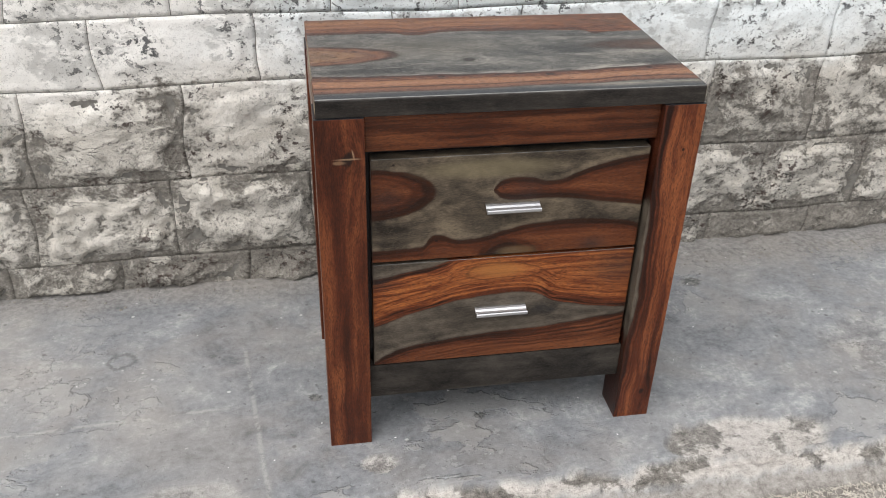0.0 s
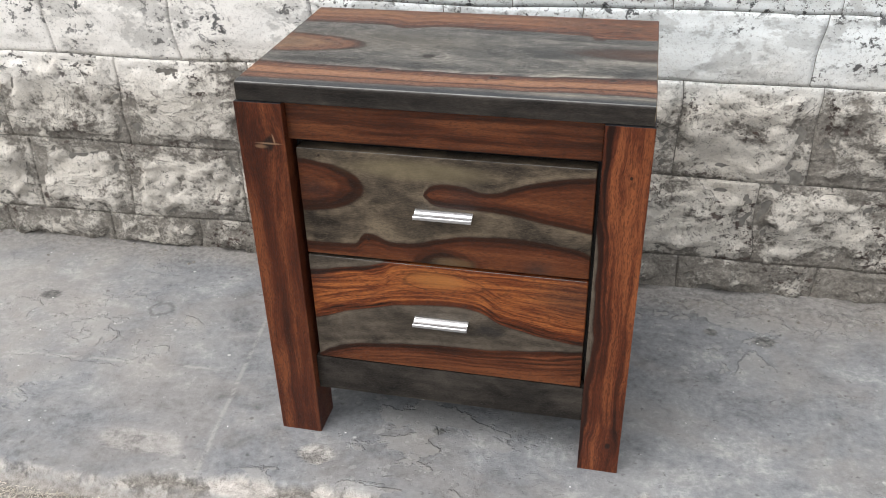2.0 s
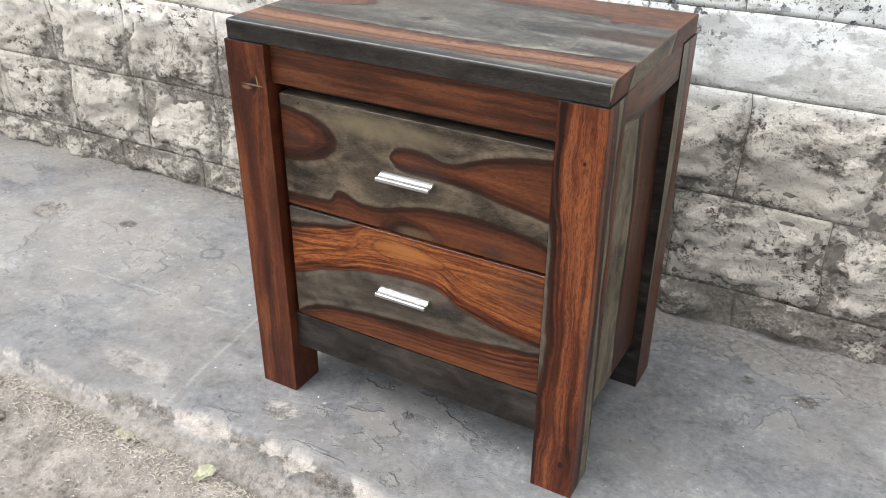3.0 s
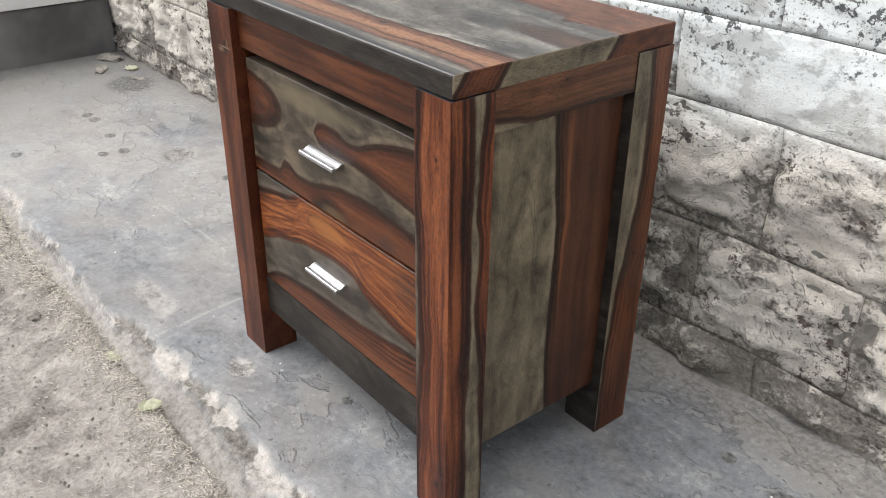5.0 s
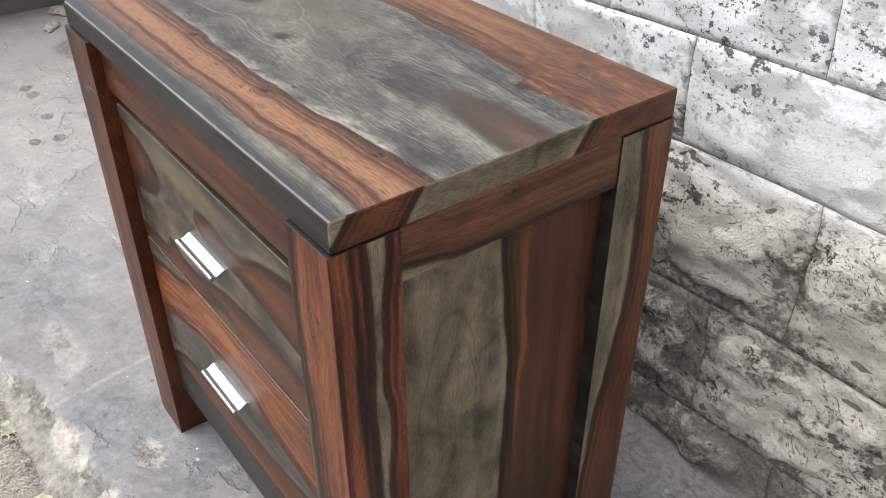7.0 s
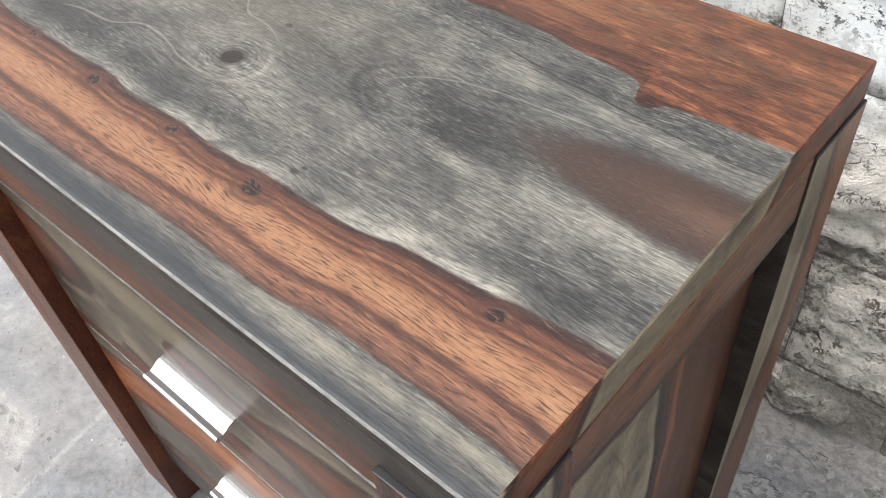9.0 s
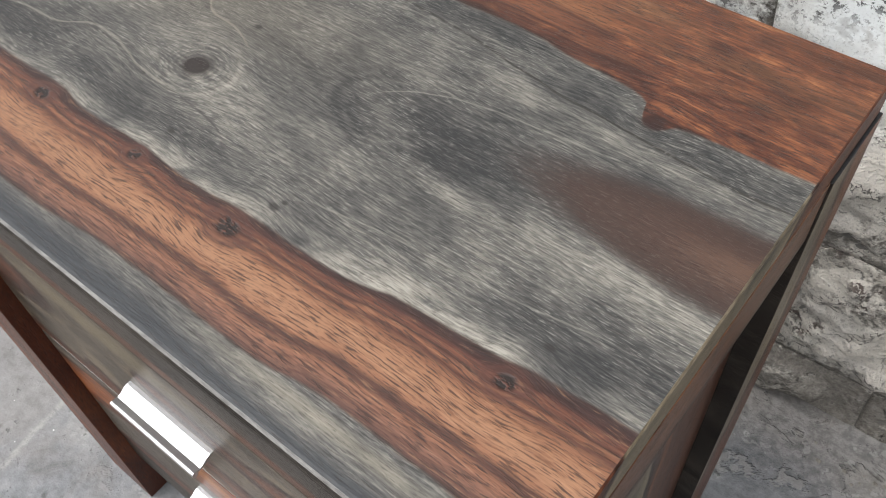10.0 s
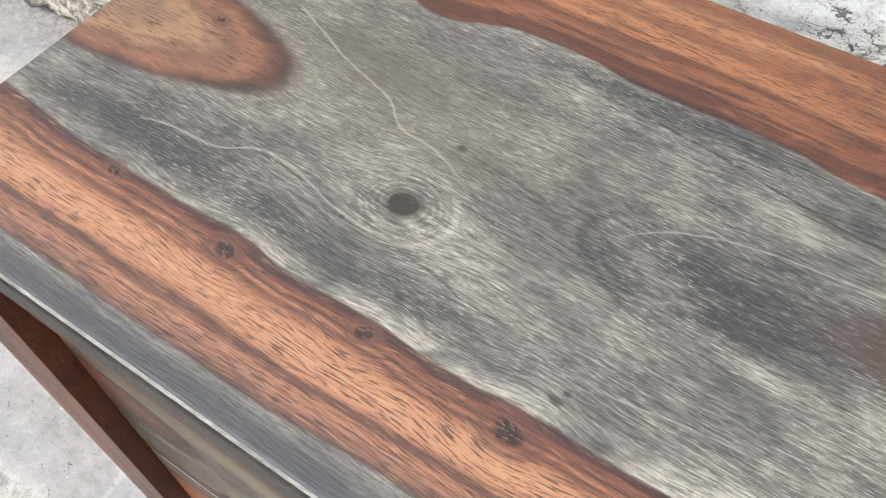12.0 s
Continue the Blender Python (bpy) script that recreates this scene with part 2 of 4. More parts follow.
    fringe = beyond.step(0.016, 0.0) * beyond.step(-0.003, 0.0) * (cloud.step(0.30, 0.55) * 0.30 + 0.06)
    tone = tone + fringe * u.step(0.10, 0.30) + fringe * 0.3
    ku, kv = u - 0.240, (v - 0.1365) * 1.15
    ring = (ku * ku + kv * kv).sqrt() + sway * 0.006
    tone = tone + ((ring * 1700.0 + hair * 4.0).sin() * 0.09 - 0.05) * ring.step(0.030, 0.012) + (ring - 0.0265).abs().step(0.0035, 0.0) * u.step(0.225, 0.245) * 0.18
    loop = blob(m, u, v, 0.405, 0.172, 0.082, 0.033)
    tone = tone + (loop * 1300.0).sin() * loop.abs().step(0.012, 0.002) * u.step(0.40, 0.33) * 0.07
    sap = m.ramp(tone, ((0.02, (0.022, 0.023, 0.024)), (0.28, (0.060, 0.059, 0.056)), (0.52, (0.116, 0.112, 0.101)), (0.76, (0.212, 0.200, 0.173)), (1.0, (0.34, 0.322, 0.276))))
    sap = m.mix(zone(0.17, 0.195, 0.12, 0.035, 0.35, 0.8), sap, (0.125, 0.108, 0.080))
    edge = (v + waver * 0.004 + u.step(0.30, 0.50) * 0.006).step(0.0185, 0.0085)
    sap = m.mix(edge * 0.92, sap, m.mix(fibre, (0.012, 0.015, 0.019), (0.040, 0.047, 0.056)))
    sap = m.mix((v - 0.018).abs().step(0.006, 0.0) * u.step(0.34, 0.46) * cloud.step(0.3, 0.6) * 0.5, sap, (0.32, 0.29, 0.225))

    # front band, in growth lines from its front to its back
    p = (v + waver * 0.010 + fine * 0.0012 - front) / (low - front)
    p = p + (streak - 0.5) * 0.05
    band = m.ramp(p, ((0.0, (0.045, 0.020, 0.015)), (0.05, (0.110, 0.048, 0.033)), (0.13, (0.180, 0.082, 0.051)), (0.22, (0.225, 0.099, 0.054)), (0.265, (0.085, 0.032, 0.020)), (0.31, (0.070, 0.027, 0.017)), (0.345, (0.245, 0.110, 0.057)), (0.46, (0.300, 0.150, 0.081)), (0.60, (0.280, 0.134, 0.070)), (0.685, (0.200, 0.084, 0.043)), (0.735, (0.080, 0.029, 0.018)), (0.775, (0.210, 0.085, 0.043)), (0.82, (0.065, 0.024, 0.016)), (0.865, (0.150, 0.054, 0.030)), (0.92, (0.052, 0.018, 0.013)), (0.975, (0.028, 0.012, 0.011)), (1.0, (0.050, 0.025, 0.020))))
    grainy = (hair - 0.5) * 1.4 + (fibre - 0.5) * 1.4 + (blotch - 0.5) * 0.7
    band = m.mix(grainy.step(0.05, 0.55) * 0.40, band, (0.46, 0.265, 0.145))
    band = m.mix(grainy.step(0.0, -0.50) * 0.85, band, m.mix(1.0, band, (0.36, 0.28, 0.24), "MULTIPLY"))
    rays = (p * 95.0 + (figure - 0.5) * 16.0 + waver * 8.0).sin().step(0.25, 1.0) * (p - 0.5).abs().step(0.05, 0.40)
    band = m.mix(rays * 0.55, band, m.mix(1.0, band, (0.42, 0.33, 0.30), "MULTIPLY"))
    inside = (v + fine * 0.002 - front).min(low - v - fine * 0.002)
    h = inside.step(-0.0012, 0.0014)
    c = m.mix(h, sap, band)

    # back band: lighter at one end, dark red and mottled at the other
    q = (v + waver * 0.016 + fine * 0.002 - back) * (1 / 0.09)
    tint = m.ramp(q + (figure - 0.5) * 0.45, ((0.0, (0.030, 0.012, 0.009)), (0.05, (0.085, 0.030, 0.017)), (0.12, (0.050, 0.017, 0.011)), (0.20, (0.180, 0.070, 0.034)), (0.32, (0.085, 0.029, 0.016)), (0.42, (0.250, 0.110, 0.050)), (0.55, (0.145, 0.054, 0.026)), (0.68, (0.270, 0.128, 0.060)), (0.85, (0.120, 0.044, 0.022)), (1.0, (0.190, 0.078, 0.037))))
    tint = m.mix((u + (blotch - 0.5) * 0.2).step(0.34, 0.47) * 0.72, tint, m.ramp((blotch - 0.5) * 1.9 + (hair - 0.5) * 1.3 + (figure - 0.5) * 1.3 + 0.40, ((0.1, (0.030, 0.010, 0.006)), (0.45, (0.105, 0.033, 0.016)), (0.8, (0.260, 0.095, 0.038)), (1.0, (0.42, 0.19, 0.08)))))
    tint = m.mix(grainy.step(-0.05, -0.5) * 0.7, tint, m.mix(1.0, tint, (0.35, 0.27, 0.24), "MULTIPLY"))
    hb = (v + fine * 0.002 - back).step(-0.0012, 0.0014)
    c = m.mix(hb, c, tint)

    # the two tongues of heartwood that run in from the ends
    t = heart_left * (1 / 0.043) + (figure - 0.5) * 0.12 + (blotch - 0.5) * 0.45
    left = m.ramp(t, ((0.0, (0.035, 0.020, 0.016)), (0.07, (0.062, 0.026, 0.017)), (0.20, (0.165, 0.074, 0.042)), (0.34, (0.120, 0.056, 0.034)), (0.50, (0.225, 0.128, 0.072)), (0.72, (0.150, 0.090, 0.056)), (1.0, (0.21, 0.125, 0.072))))
    left = m.mix(grainy.step(-0.05, -0.5) * 0.6, left, m.mix(1.0, left, (0.42, 0.36, 0.33), "MULTIPLY"))
    hl = heart_left.step(-0.0030, 0.0020)
    c = m.mix(hl, c, left)
    t = heart_right * (1 / 0.027) + (blotch - 0.5) * 0.25
    right = m.ramp(t + (hair - 0.5) * 0.5, ((0.0, (0.042, 0.030, 0.026)), (0.22, (0.045, 0.025, 0.019)), (0.55, (0.060, 0.031, 0.022)), (0.85, (0.105, 0.056, 0.036)), (1.1, (0.085, 0.045, 0.030))))
    hr = heart_right.step(-0.0050, 0.0045)
    c = m.mix(hr * 0.95, c, right)
    h = h.max(hb).max(hl).max(hr * 0.8)

    # drawn lines: an open seam and pale growth lines
    def line(pts, width, colour, k):
        d = (v + fine * 0.0022 + sway * 0.004 - m.curve(u, pts)).abs().step(width, width * 0.25)
        return m.mix(d * u.step(pts[0][0], pts[0][0] + 0.012) * u.step(pts[-1][0], pts[-1][0] - 0.012) * k, c, colour)

    c = line(((0.28, 0.252), (0.35, 0.247), (0.391, 0.240), (0.429, 0.2345), (0.455, 0.233), (0.493, 0.2295), (0.536, 0.228), (0.562, 0.229)), 0.0011, (0.020, 0.017, 0.014), 0.80)
    c = line(((0.10, 0.224), (0.116, 0.218), (0.158, 0.200), (0.194, 0.188), (0.211, 0.176), (0.234, 0.173), (0.256, 0.162)), 0.0012, (0.27, 0.245, 0.195), 0.55)
    c = line(((0.03, 0.097), (0.081, 0.098), (0.105, 0.109), (0.136, 0.112), (0.166, 0.124), (0.195, 0.119), (0.216, 0.1135), (0.252, 0.113), (0.30, 0.100)), 0.0010, (0.030, 0.029, 0.028), 0.60)
    c = line(((0.085, 0.101), (0.105, 0.1115), (0.136, 0.1145), (0.166, 0.1265), (0.195, 0.1215), (0.216, 0.116), (0.252, 0.1155)), 0.0012, (0.26, 0.245, 0.205), 0.50)
    c = line(((0.334, 0.170), (0.347, 0.186), (0.37, 0.197), (0.40, 0.2045), (0.44, 0.209), (0.48, 0.213)), 0.0008, (0.27, 0.26, 0.225), 0.45)
    c = line(((0.36, 0.100), (0.42, 0.108), (0.47, 0.112), (0.53, 0.121)), 0.0008, (0.27, 0.26, 0.225), 0.40)

    # grain: pale flecks in the grey, dark pores in the brown
    c = m.mix(fleck.step(0.55, 0.67) * (1.0 - h) * v.step(0.016, 0.028) * (cloud.step(0.30, 0.60) * 0.45 + 0.10), c, (0.36, 0.35, 0.315))
    c = m.mix(fleck.step(0.45, 0.36) * (1.0 - h * 0.3) * 0.50, c, (0.028, 0.025, 0.022))
    c = m.mix(pores.step(0.535, 0.60) * (cloud.step(0.30, 0.55) * 0.6 + 0.4) * (h * 0.70 + 0.14), c, (0.040, 0.017, 0.011))
    # knots
    dark = halo = None
    for ku, kv, kr in small:
        a, b = u - ku + fine * kr * 1.5 + (blotch - 0.5) * kr, (v - kv) * 1.2 + sway * kr * 1.2
        d = (a * a * 0.8 + b * b).sqrt() * (1 / kr)
        core = d.step(1.05, 0.55) * m.noise(u * 260, v * 420, 4.0, 2.0).step(0.36, 0.50)
        rings = d.step(2.6, 1.0) * 0.60 + (d - 1.6).abs().step(0.30, 0.0) * 0.40
        dark = core if dark is None else dark.max(core)
        halo = rings if halo is None else halo.max(rings)
    c = m.mix(halo * 0.9, c, (0.070, 0.026, 0.018))
    c = m.mix(dark * 0.95, c, (0.010, 0.006, 0.005))
    core = (ring + fine * 0.004 + (blotch - 0.5) * 0.004)
    c = m.mix(core.step(0.0165, 0.0075) * 0.45, c, (0.040, 0.035, 0.031))
    c = m.mix(core.step(0.0088, 0.0060) * 0.93, c, (0.016, 0.011, 0.010))
    for pu, pv, pr in ((0.353, 0.0875, 0.0030), (0.356, 0.0925, 0.0018), (0.270, 0.0925, 0.0022), (0.220, 0.1140, 0.0016), (0.109, 0.0970, 0.0016), (0.244, 0.1815, 0.0026), (0.506, 0.102, 0.0026), (0.195, 0.100, 0.0016)):
        a, b = u - pu + fine * 0.002, v - pv
        c = m.mix((a * a * 0.4 + b * b).sqrt().step(pr, pr * 0.35) * 0.85, c, (0.022, 0.019, 0.017))
    a, b = u - 0.472, (v - 0.2455) * 1.1
    c = m.mix((a * a + b * b).sqrt().step(0.0085, 0.0040) * 0.85, c, (0.024, 0.010, 0.008))
    m.bump(fibre * 0.5 + pores.step(0.63, 0.58) * 0.4 + hair * 0.3 - dark * 0.8, 0.0007, 0.6)
    return m.finish(c, fibre * 0.18 + 0.27 + streak * 0.08, 0.0, 0.40)


def drawer_high_field(m, u, v):
    hi = m.curve(u, ((0.257, 0.448), (0.262, 0.466), (0.278, 0.476), (0.31, 0.477), (0.345, 0.470), (0.385, 0.482), (0.425, 0.495), (0.49, 0.505)))
    lo = m.curve(u, ((0.257, 0.464), (0.262, 0.452), (0.278, 0.443), (0.355, 0.441), (0.42, 0.432), (0.49, 0.420)))
    low = m.curve(u, ((0.075, 0.368), (0.151, 0.370), (0.174, 0.386), (0.215, 0.378), (0.28, 0.390), (0.356, 0.401), (0.436, 0.398), (0.49, 0.387)))
    s = (hi - v).min(v - lo).max(low - v)
    s = s.smax(blob(m, u, v, 0.075, 0.461, 0.097, 0.041), 0.003)
    return s.smin(-blob(m, u, v, 0.285, 0.346, 0.022, 0.014), 0.003)


def drawer_low_field(m, u, v):
    lo = m.curve(u, ((0.075, 0.224), (0.155, 0.252), (0.245, 0.273), (0.315, 0.274), (0.372, 0.250), (0.43, 0.240), (0.49, 0.231)))
    low = m.curve(u, ((0.075, 0.158), (0.14, 0.184), (0.23, 0.199), (0.33, 0.202), (0.49, 0.220)))
    hi = m.curve(u, ((0.075, 0.318), (0.19, 0.340), (0.22, 0.355), (0.49, 0.36)))
    return (v - lo).min(hi - v).max(low - v)


def leg_front_field(m, u, v):
    return v * 0.0 + 0.010


def leg_side_field(m, u, v):
    a = m.curve(u, ((0.0, 0.026), (0.13, 0.026), (0.22, 0.026), (0.30, 0.029), (0.38, 0.028), (0.45, 0.025), (0.52, 0.027), (0.6, 0.027)))
    b = m.curve(u, ((0.0, 0.052), (0.068, 0.052), (0.157, 0.048), (0.265, 0.040), (0.332, 0.035), (0.397, 0.040), (0.449, 0.033), (0.502, 0.034), (0.557, 0.041), (0.6, 0.044)))
    return (a - v).max(v - b)


def back_leg_field(m, u, v):
    return v - m.curve(u, ((0.0, 0.287), (0.083, 0.290), (0.153, 0.291), (0.245, 0.297), (0.303, 0.306), (0.344, 0.311), (0.414, 0.320), (0.49, 0.317), (0.6, 0.311)))


def panel_field(m, u, v):
    return v - m.curve(u, ((0.08, 0.182), (0.19, 0.181), (0.28, 0.180), (0.34, 0.181), (0.40, 0.176), (0.45, 0.171), (0.54, 0.168)))


def rail_side_field(m, u, v):
    return v - m.curve(u, ((0.05, 0.547), (0.09, 0.542), (0.12, 0.537), (0.20, 0.536), (0.30, 0.533)))


def leg_right_field(m, u, v):
    return v - m.curve(u, ((0.0, 0.490), (0.10, 0.497), (0.22, 0.502), (0.33, 0.504), (0.41, 0.500), (0.48, 0.492), (0.6, 0.490)))


WOOD_TOP = top_wood()
WOOD_TOP_END = wood("wood_top_end", "yz", end_field, RED, TAUPE, (), rough=0.45, bands=90.0, seed=2.0, edge=0.003, spec=0.3, contrast=1.8)
WOOD_HIGH = wood("wood_drawer_high", "xz", drawer_high_field, RED, OLIVE, ((0.174, 0.379, 0.004), (0.11, 0.508, 0.003)), seed=3.1, bands=60.0, figure=0.65, cloudy=1.5, contrast=1.5, stripes=0.16, sway_by=0.006, edge=0.003,
                 glow=((0.25, 0.495, 0.10, 0.016, (0.20, 0.165, 0.10), 0.6), (0.30, 0.352, 0.03, 0.010, (0.20, 0.12, 0.06), 0.5)), spots=((0.42, 0.357, 0.012, 0.6), (0.10, 0.455, 0.016, 0.4), (0.31, 0.46, 0.016, 0.4)))
# last two spots: shadow right of the lower handle, put into the colour
WOOD_LOW = wood("wood_drawer_low", "xz", drawer_low_field, ORANGE, GREY, (), seed=7.7, bands=150.0, figure=0.8, sway_by=0.014, follow=(0.25, 1.1), rim_by=0.30, contrast=2.4, stripes=0.18, edge=0.003, lower=(0.226, RED), glow=((0.275, 0.318, 0.045, 0.014, (0.40, 0.17, 0.05), 0.55),), spots=((0.47, 0.31, 0.03, 0.6), (0.09, 0.31, 0.012, 0.5), (0.345, 0.240, 0.009, 0.8), (0.365, 0.236, 0.006, 0.7)), arcs=((0.285, 0.316, 0.060, 0.017, 0.20, 0.36, (0.020, 0.010, 0.006), 0.45), (0.29, 0.312, 0.085, 0.024, 0.20, 0.40, (0.020, 0.010, 0.006), 0.3), (0.44, 0.318, 0.045, 0.014, 0.39, 0.485, (0.020, 0.010, 0.006), 0.35)))
# front face of the top: same sapwood, its shade put into a darker colour
WOOD_TOP_EDGE_SHADED = wood("wood_top_edge_shaded", "xz", lambda m, u, v: v * 0.0 - 0.02, RED, INK, (), seed=41.0, bands=180.0)
# sky sheen on the rounded arrises, put into a pale wood colour
ARRIS_SHEEN = wood("wood_arris_sheen", "x", lambda m, u, v: v * 0.0 - 0.02, RED, ((0.06, 0.06, 0.058), (0.16, 0.158, 0.15), (0.30, 0.295, 0.28)), (), seed=43.0, rough=0.3, spec=0.5)
WOOD_APRON = wood("wood_apron", "xz", lambda m, u, v: v * 0.0 + 0.010, RED, GREY, (), seed=11.0, bands=100.0, figure=0.6, contrast=3.0)
WOOD_BASE = wood("wood_base_rail", "xz", lambda m, u, v: v * 0.0 - 0.02, RED, INK, (), seed=13.0, spec=0.15)
WOOD_LEG = wood("wood_leg_left", "zx", leg_front_field, RUST, GREY, ((0.526, 0.043, 0.017),), seed=17.0, bands=85.0, figure=0.55, contrast=2.0, sway_by=0.020, glow=((0.527, 0.042, 0.0014, 0.010, (0.40, 0.27, 0.17), 0.55), (0.534, 0.046, 0.007, 0.0010, (0.40, 0.27, 0.17), 0.6), (0.522, 0.035, 0.003, 0.0045, (0.34, 0.22, 0.13), 0.45)))
WOOD_LEG_R = wood("wood_leg_right", "zx", leg_right_field, RUST, GREY, ((0.515, 0.535, 0.004), (0.055, 0.54, 0.009)), seed=19.0, bands=75.0, figure=0.6, contrast=2.4, sway_by=0.024, edge=0.003)
WOOD_LEG_SIDE = wood("wood_leg_side", "zy", leg_side_field, RUST, TAUPE, ((0.23, 0.022, 0.005),), seed=23.0, bands=80.0, figure=0.6, contrast=3.0, sway_by=0.012, edge=0.003)
WOOD_LEG_BACK = wood("wood_leg_back", "zy", back_leg_field, RED, TAUPE, ((0.30, 0.325, 0.004),), seed=29.0, bands=90.0, sway_by=0.014, edge=0.003)
WOOD_PANEL = wood("wood_panel", "zy", panel_field, UMBER, TAUPE, ((0.14, 0.158, 0.0025),), seed=31.0, bands=45.0, figure=0.65, cloudy=1.2, contrast=1.8, sway_by=0.022, edge=0.003, grain=0.45, arcs=((0.30, 0.115, 0.17, 0.036, 0.30, 0.49, (0.035, 0.028, 0.019), 0.35), (0.24, 0.125, 0.19, 0.026, 0.30, 0.45, (0.035, 0.028, 0.019), 0.3), (0.20, 0.112, 0.11, 0.030, 0.16, 0.33, (0.22, 0.19, 0.12), 0.35)), glow=((0.40, 0.198, 0.14, 0.004, (0.30, 0.11, 0.04), 0.5),))
WOOD_RAIL = wood("wood_side_rail", "yz", rail_side_field, ((0.018, 0.008, 0.005), (0.096, 0.037, 0.018), (0.225, 0.096, 0.044)), TAUPE, ((0.165, 0.577, 0.004),), seed=37.0, bands=120.0, figure=0.6, edge=0.004, sway_by=0.014, contrast=2.0)


def plain(name, colour, rough, metal=0.0, grain=0.0, scale=200.0, dist=0.0005, spec=0.5):
    m = Mat(name)
    n = m.noise(m.x * scale, m.y * scale, m.z * scale, 3.0)
    c = m.mix(((n - 0.5) * 2.0 * grain + 0.5).op("ADD", 0.0, clamp=True), tuple(k * 0.6 for k in colour), tuple(min(1, k * 1.4) for k in colour)) if grain else colour
    if grain:
        m.bump(n, dist, 0.6)
    return m.finish(c, rough, metal, spec)


# stained leg tops; near black also puts the drawer gaps' shade into the case
DARK = plain("dark_stain_and_gap_shade", (0.014, 0.014, 0.016), 0.38, grain=0.3)
ALU = plain("brushed_aluminium", (0.64, 0.65, 0.67), 0.36, 1.0)


def limewash_material():
    """Old limewash, worn and stained, over rough stone."""
    m = Mat("limewashed_stone")
    x, y, z = m.x, m.y, m.z
    r = m.chance()
    rock = m.attr("rock")
    big = m.noise(x * 4.2, y * 4, z * 6, 4.0, 0.6)
    mid = m.noise(x * 17 + r * 5, y * 17, z * 24, 6.0, 0.72, 0.5)
    patch = m.noise(x * 9 + 3.0, y * 9, z * 12 + r * 3, 5.0, 0.68, 0.9)
    fine = m.noise(x * 110, y * 110, z * 125, 4.0, 0.75)
    grit = m.noise(x * 420, y * 420, z * 420, 2.0, 0.6)
    up = (z + (big - 0.5) * 0.22 - x * 0.03).step(0.36, 0.52)
    # the last term leaves less white below about z 0.10
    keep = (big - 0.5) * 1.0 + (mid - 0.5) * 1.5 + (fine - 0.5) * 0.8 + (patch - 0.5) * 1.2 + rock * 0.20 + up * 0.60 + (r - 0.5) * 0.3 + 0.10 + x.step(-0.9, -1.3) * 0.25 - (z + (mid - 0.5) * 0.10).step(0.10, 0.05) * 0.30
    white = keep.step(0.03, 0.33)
    dirt = m.ramp((fine * 0.5 + mid * 0.45 - 0.475) * 2.4 + 0.5, ((0.05, (0.064, 0.057, 0.049)), (0.45, (0.245, 0.226, 0.199)), (0.9, (0.48, 0.447, 0.397))))
    paint = m.mix(up, (0.72, 0.68, 0.615), m.mix((x + (big - 0.5)).step(-0.25, 0.2), (0.87, 0.85, 0.81), (0.84, 0.88, 0.885)))
    paint = m.mix((patch - 0.45).step(0.0, 0.25) * (0.35 - up * 0.20), paint, (0.52, 0.475, 0.40))
    paint = m.mix((fine - 0.5).step(0.02, 0.2) * 0.30, paint, (0.40, 0.375, 0.34))
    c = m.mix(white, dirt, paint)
    where = m.noise(x * 6.5 + r * 4, y * 6, z * 9, 2.0).op("ADD", up * 0.07).step(0.50, 0.62)
    flake = (m.noise(x * 48, y * 48, z * 60 + r * 7, 5.0, 0.72, 0.1)).step(0.565, 0.585) * where
    c = m.mix(flake * 0.9, c, m.mix(up, (0.085, 0.058, 0.050), (0.075, 0.078, 0.082)))
    smear = m.noise(x * 6 + 8.0, y * 6, z * 10, 5.0, 0.7, 0.2).step(0.53, 0.58) * (up * 0.36 + 0.06)
    c = m.mix(smear, c, m.mix(fine, (0.16, 0.158, 0.15), (0.40, 0.395, 0.375)))
    specks = m.noise(x * 150, y * 150, z * 170, 3.0, 0.7).step(0.60, 0.64) * (where * 0.6 + 0.35)
    c = m.mix(specks * 0.8, c, (0.06, 0.06, 0.062))
    vein = (patch - 0.52).abs().step(0.010, 0.0) * mid.step(0.46, 0.58)
    c = m.mix(vein * 0.75 * (1.0 - up * 0.7), c, (0.035, 0.032, 0.030))
    c = m.mix(grit.step(0.58, 0.70) * (0.40 - up * 0.18), c, (0.10, 0.094, 0.087))
    m.bump(fine * 0.45 * (1.0 - up * 0.8) + grit * 0.2 * (1.0 - up * 0.5) + (mid * 0.9 + patch * 0.6) * (1.0 - up * 0.82) + white * 0.16 - flake * 0.3 - vein * 0.3 * (1.0 - up * 0.8), 0.009, 1.0)
    return m.finish(c, 0.92, 0.0, 0.2)


PITS = ((-0.842, 0.241, 0.042), (-0.97, 0.091, 0.016), (-0.959, 0.142, 0.018), (-1.284, 0.158, 0.018), (-1.233, 0.163, 0.020), (-1.087, 0.153, 0.018), (-1.1, -0.087, 0.018), (0.264, 0.033, 0.010), (0.816, 0.388, 0.022), (-1.48, 0.36, 0.085), (-0.63, 0.28, 0.02), (0.72, 0.40, 0.014), (-0.02, 0.12, 0.012))


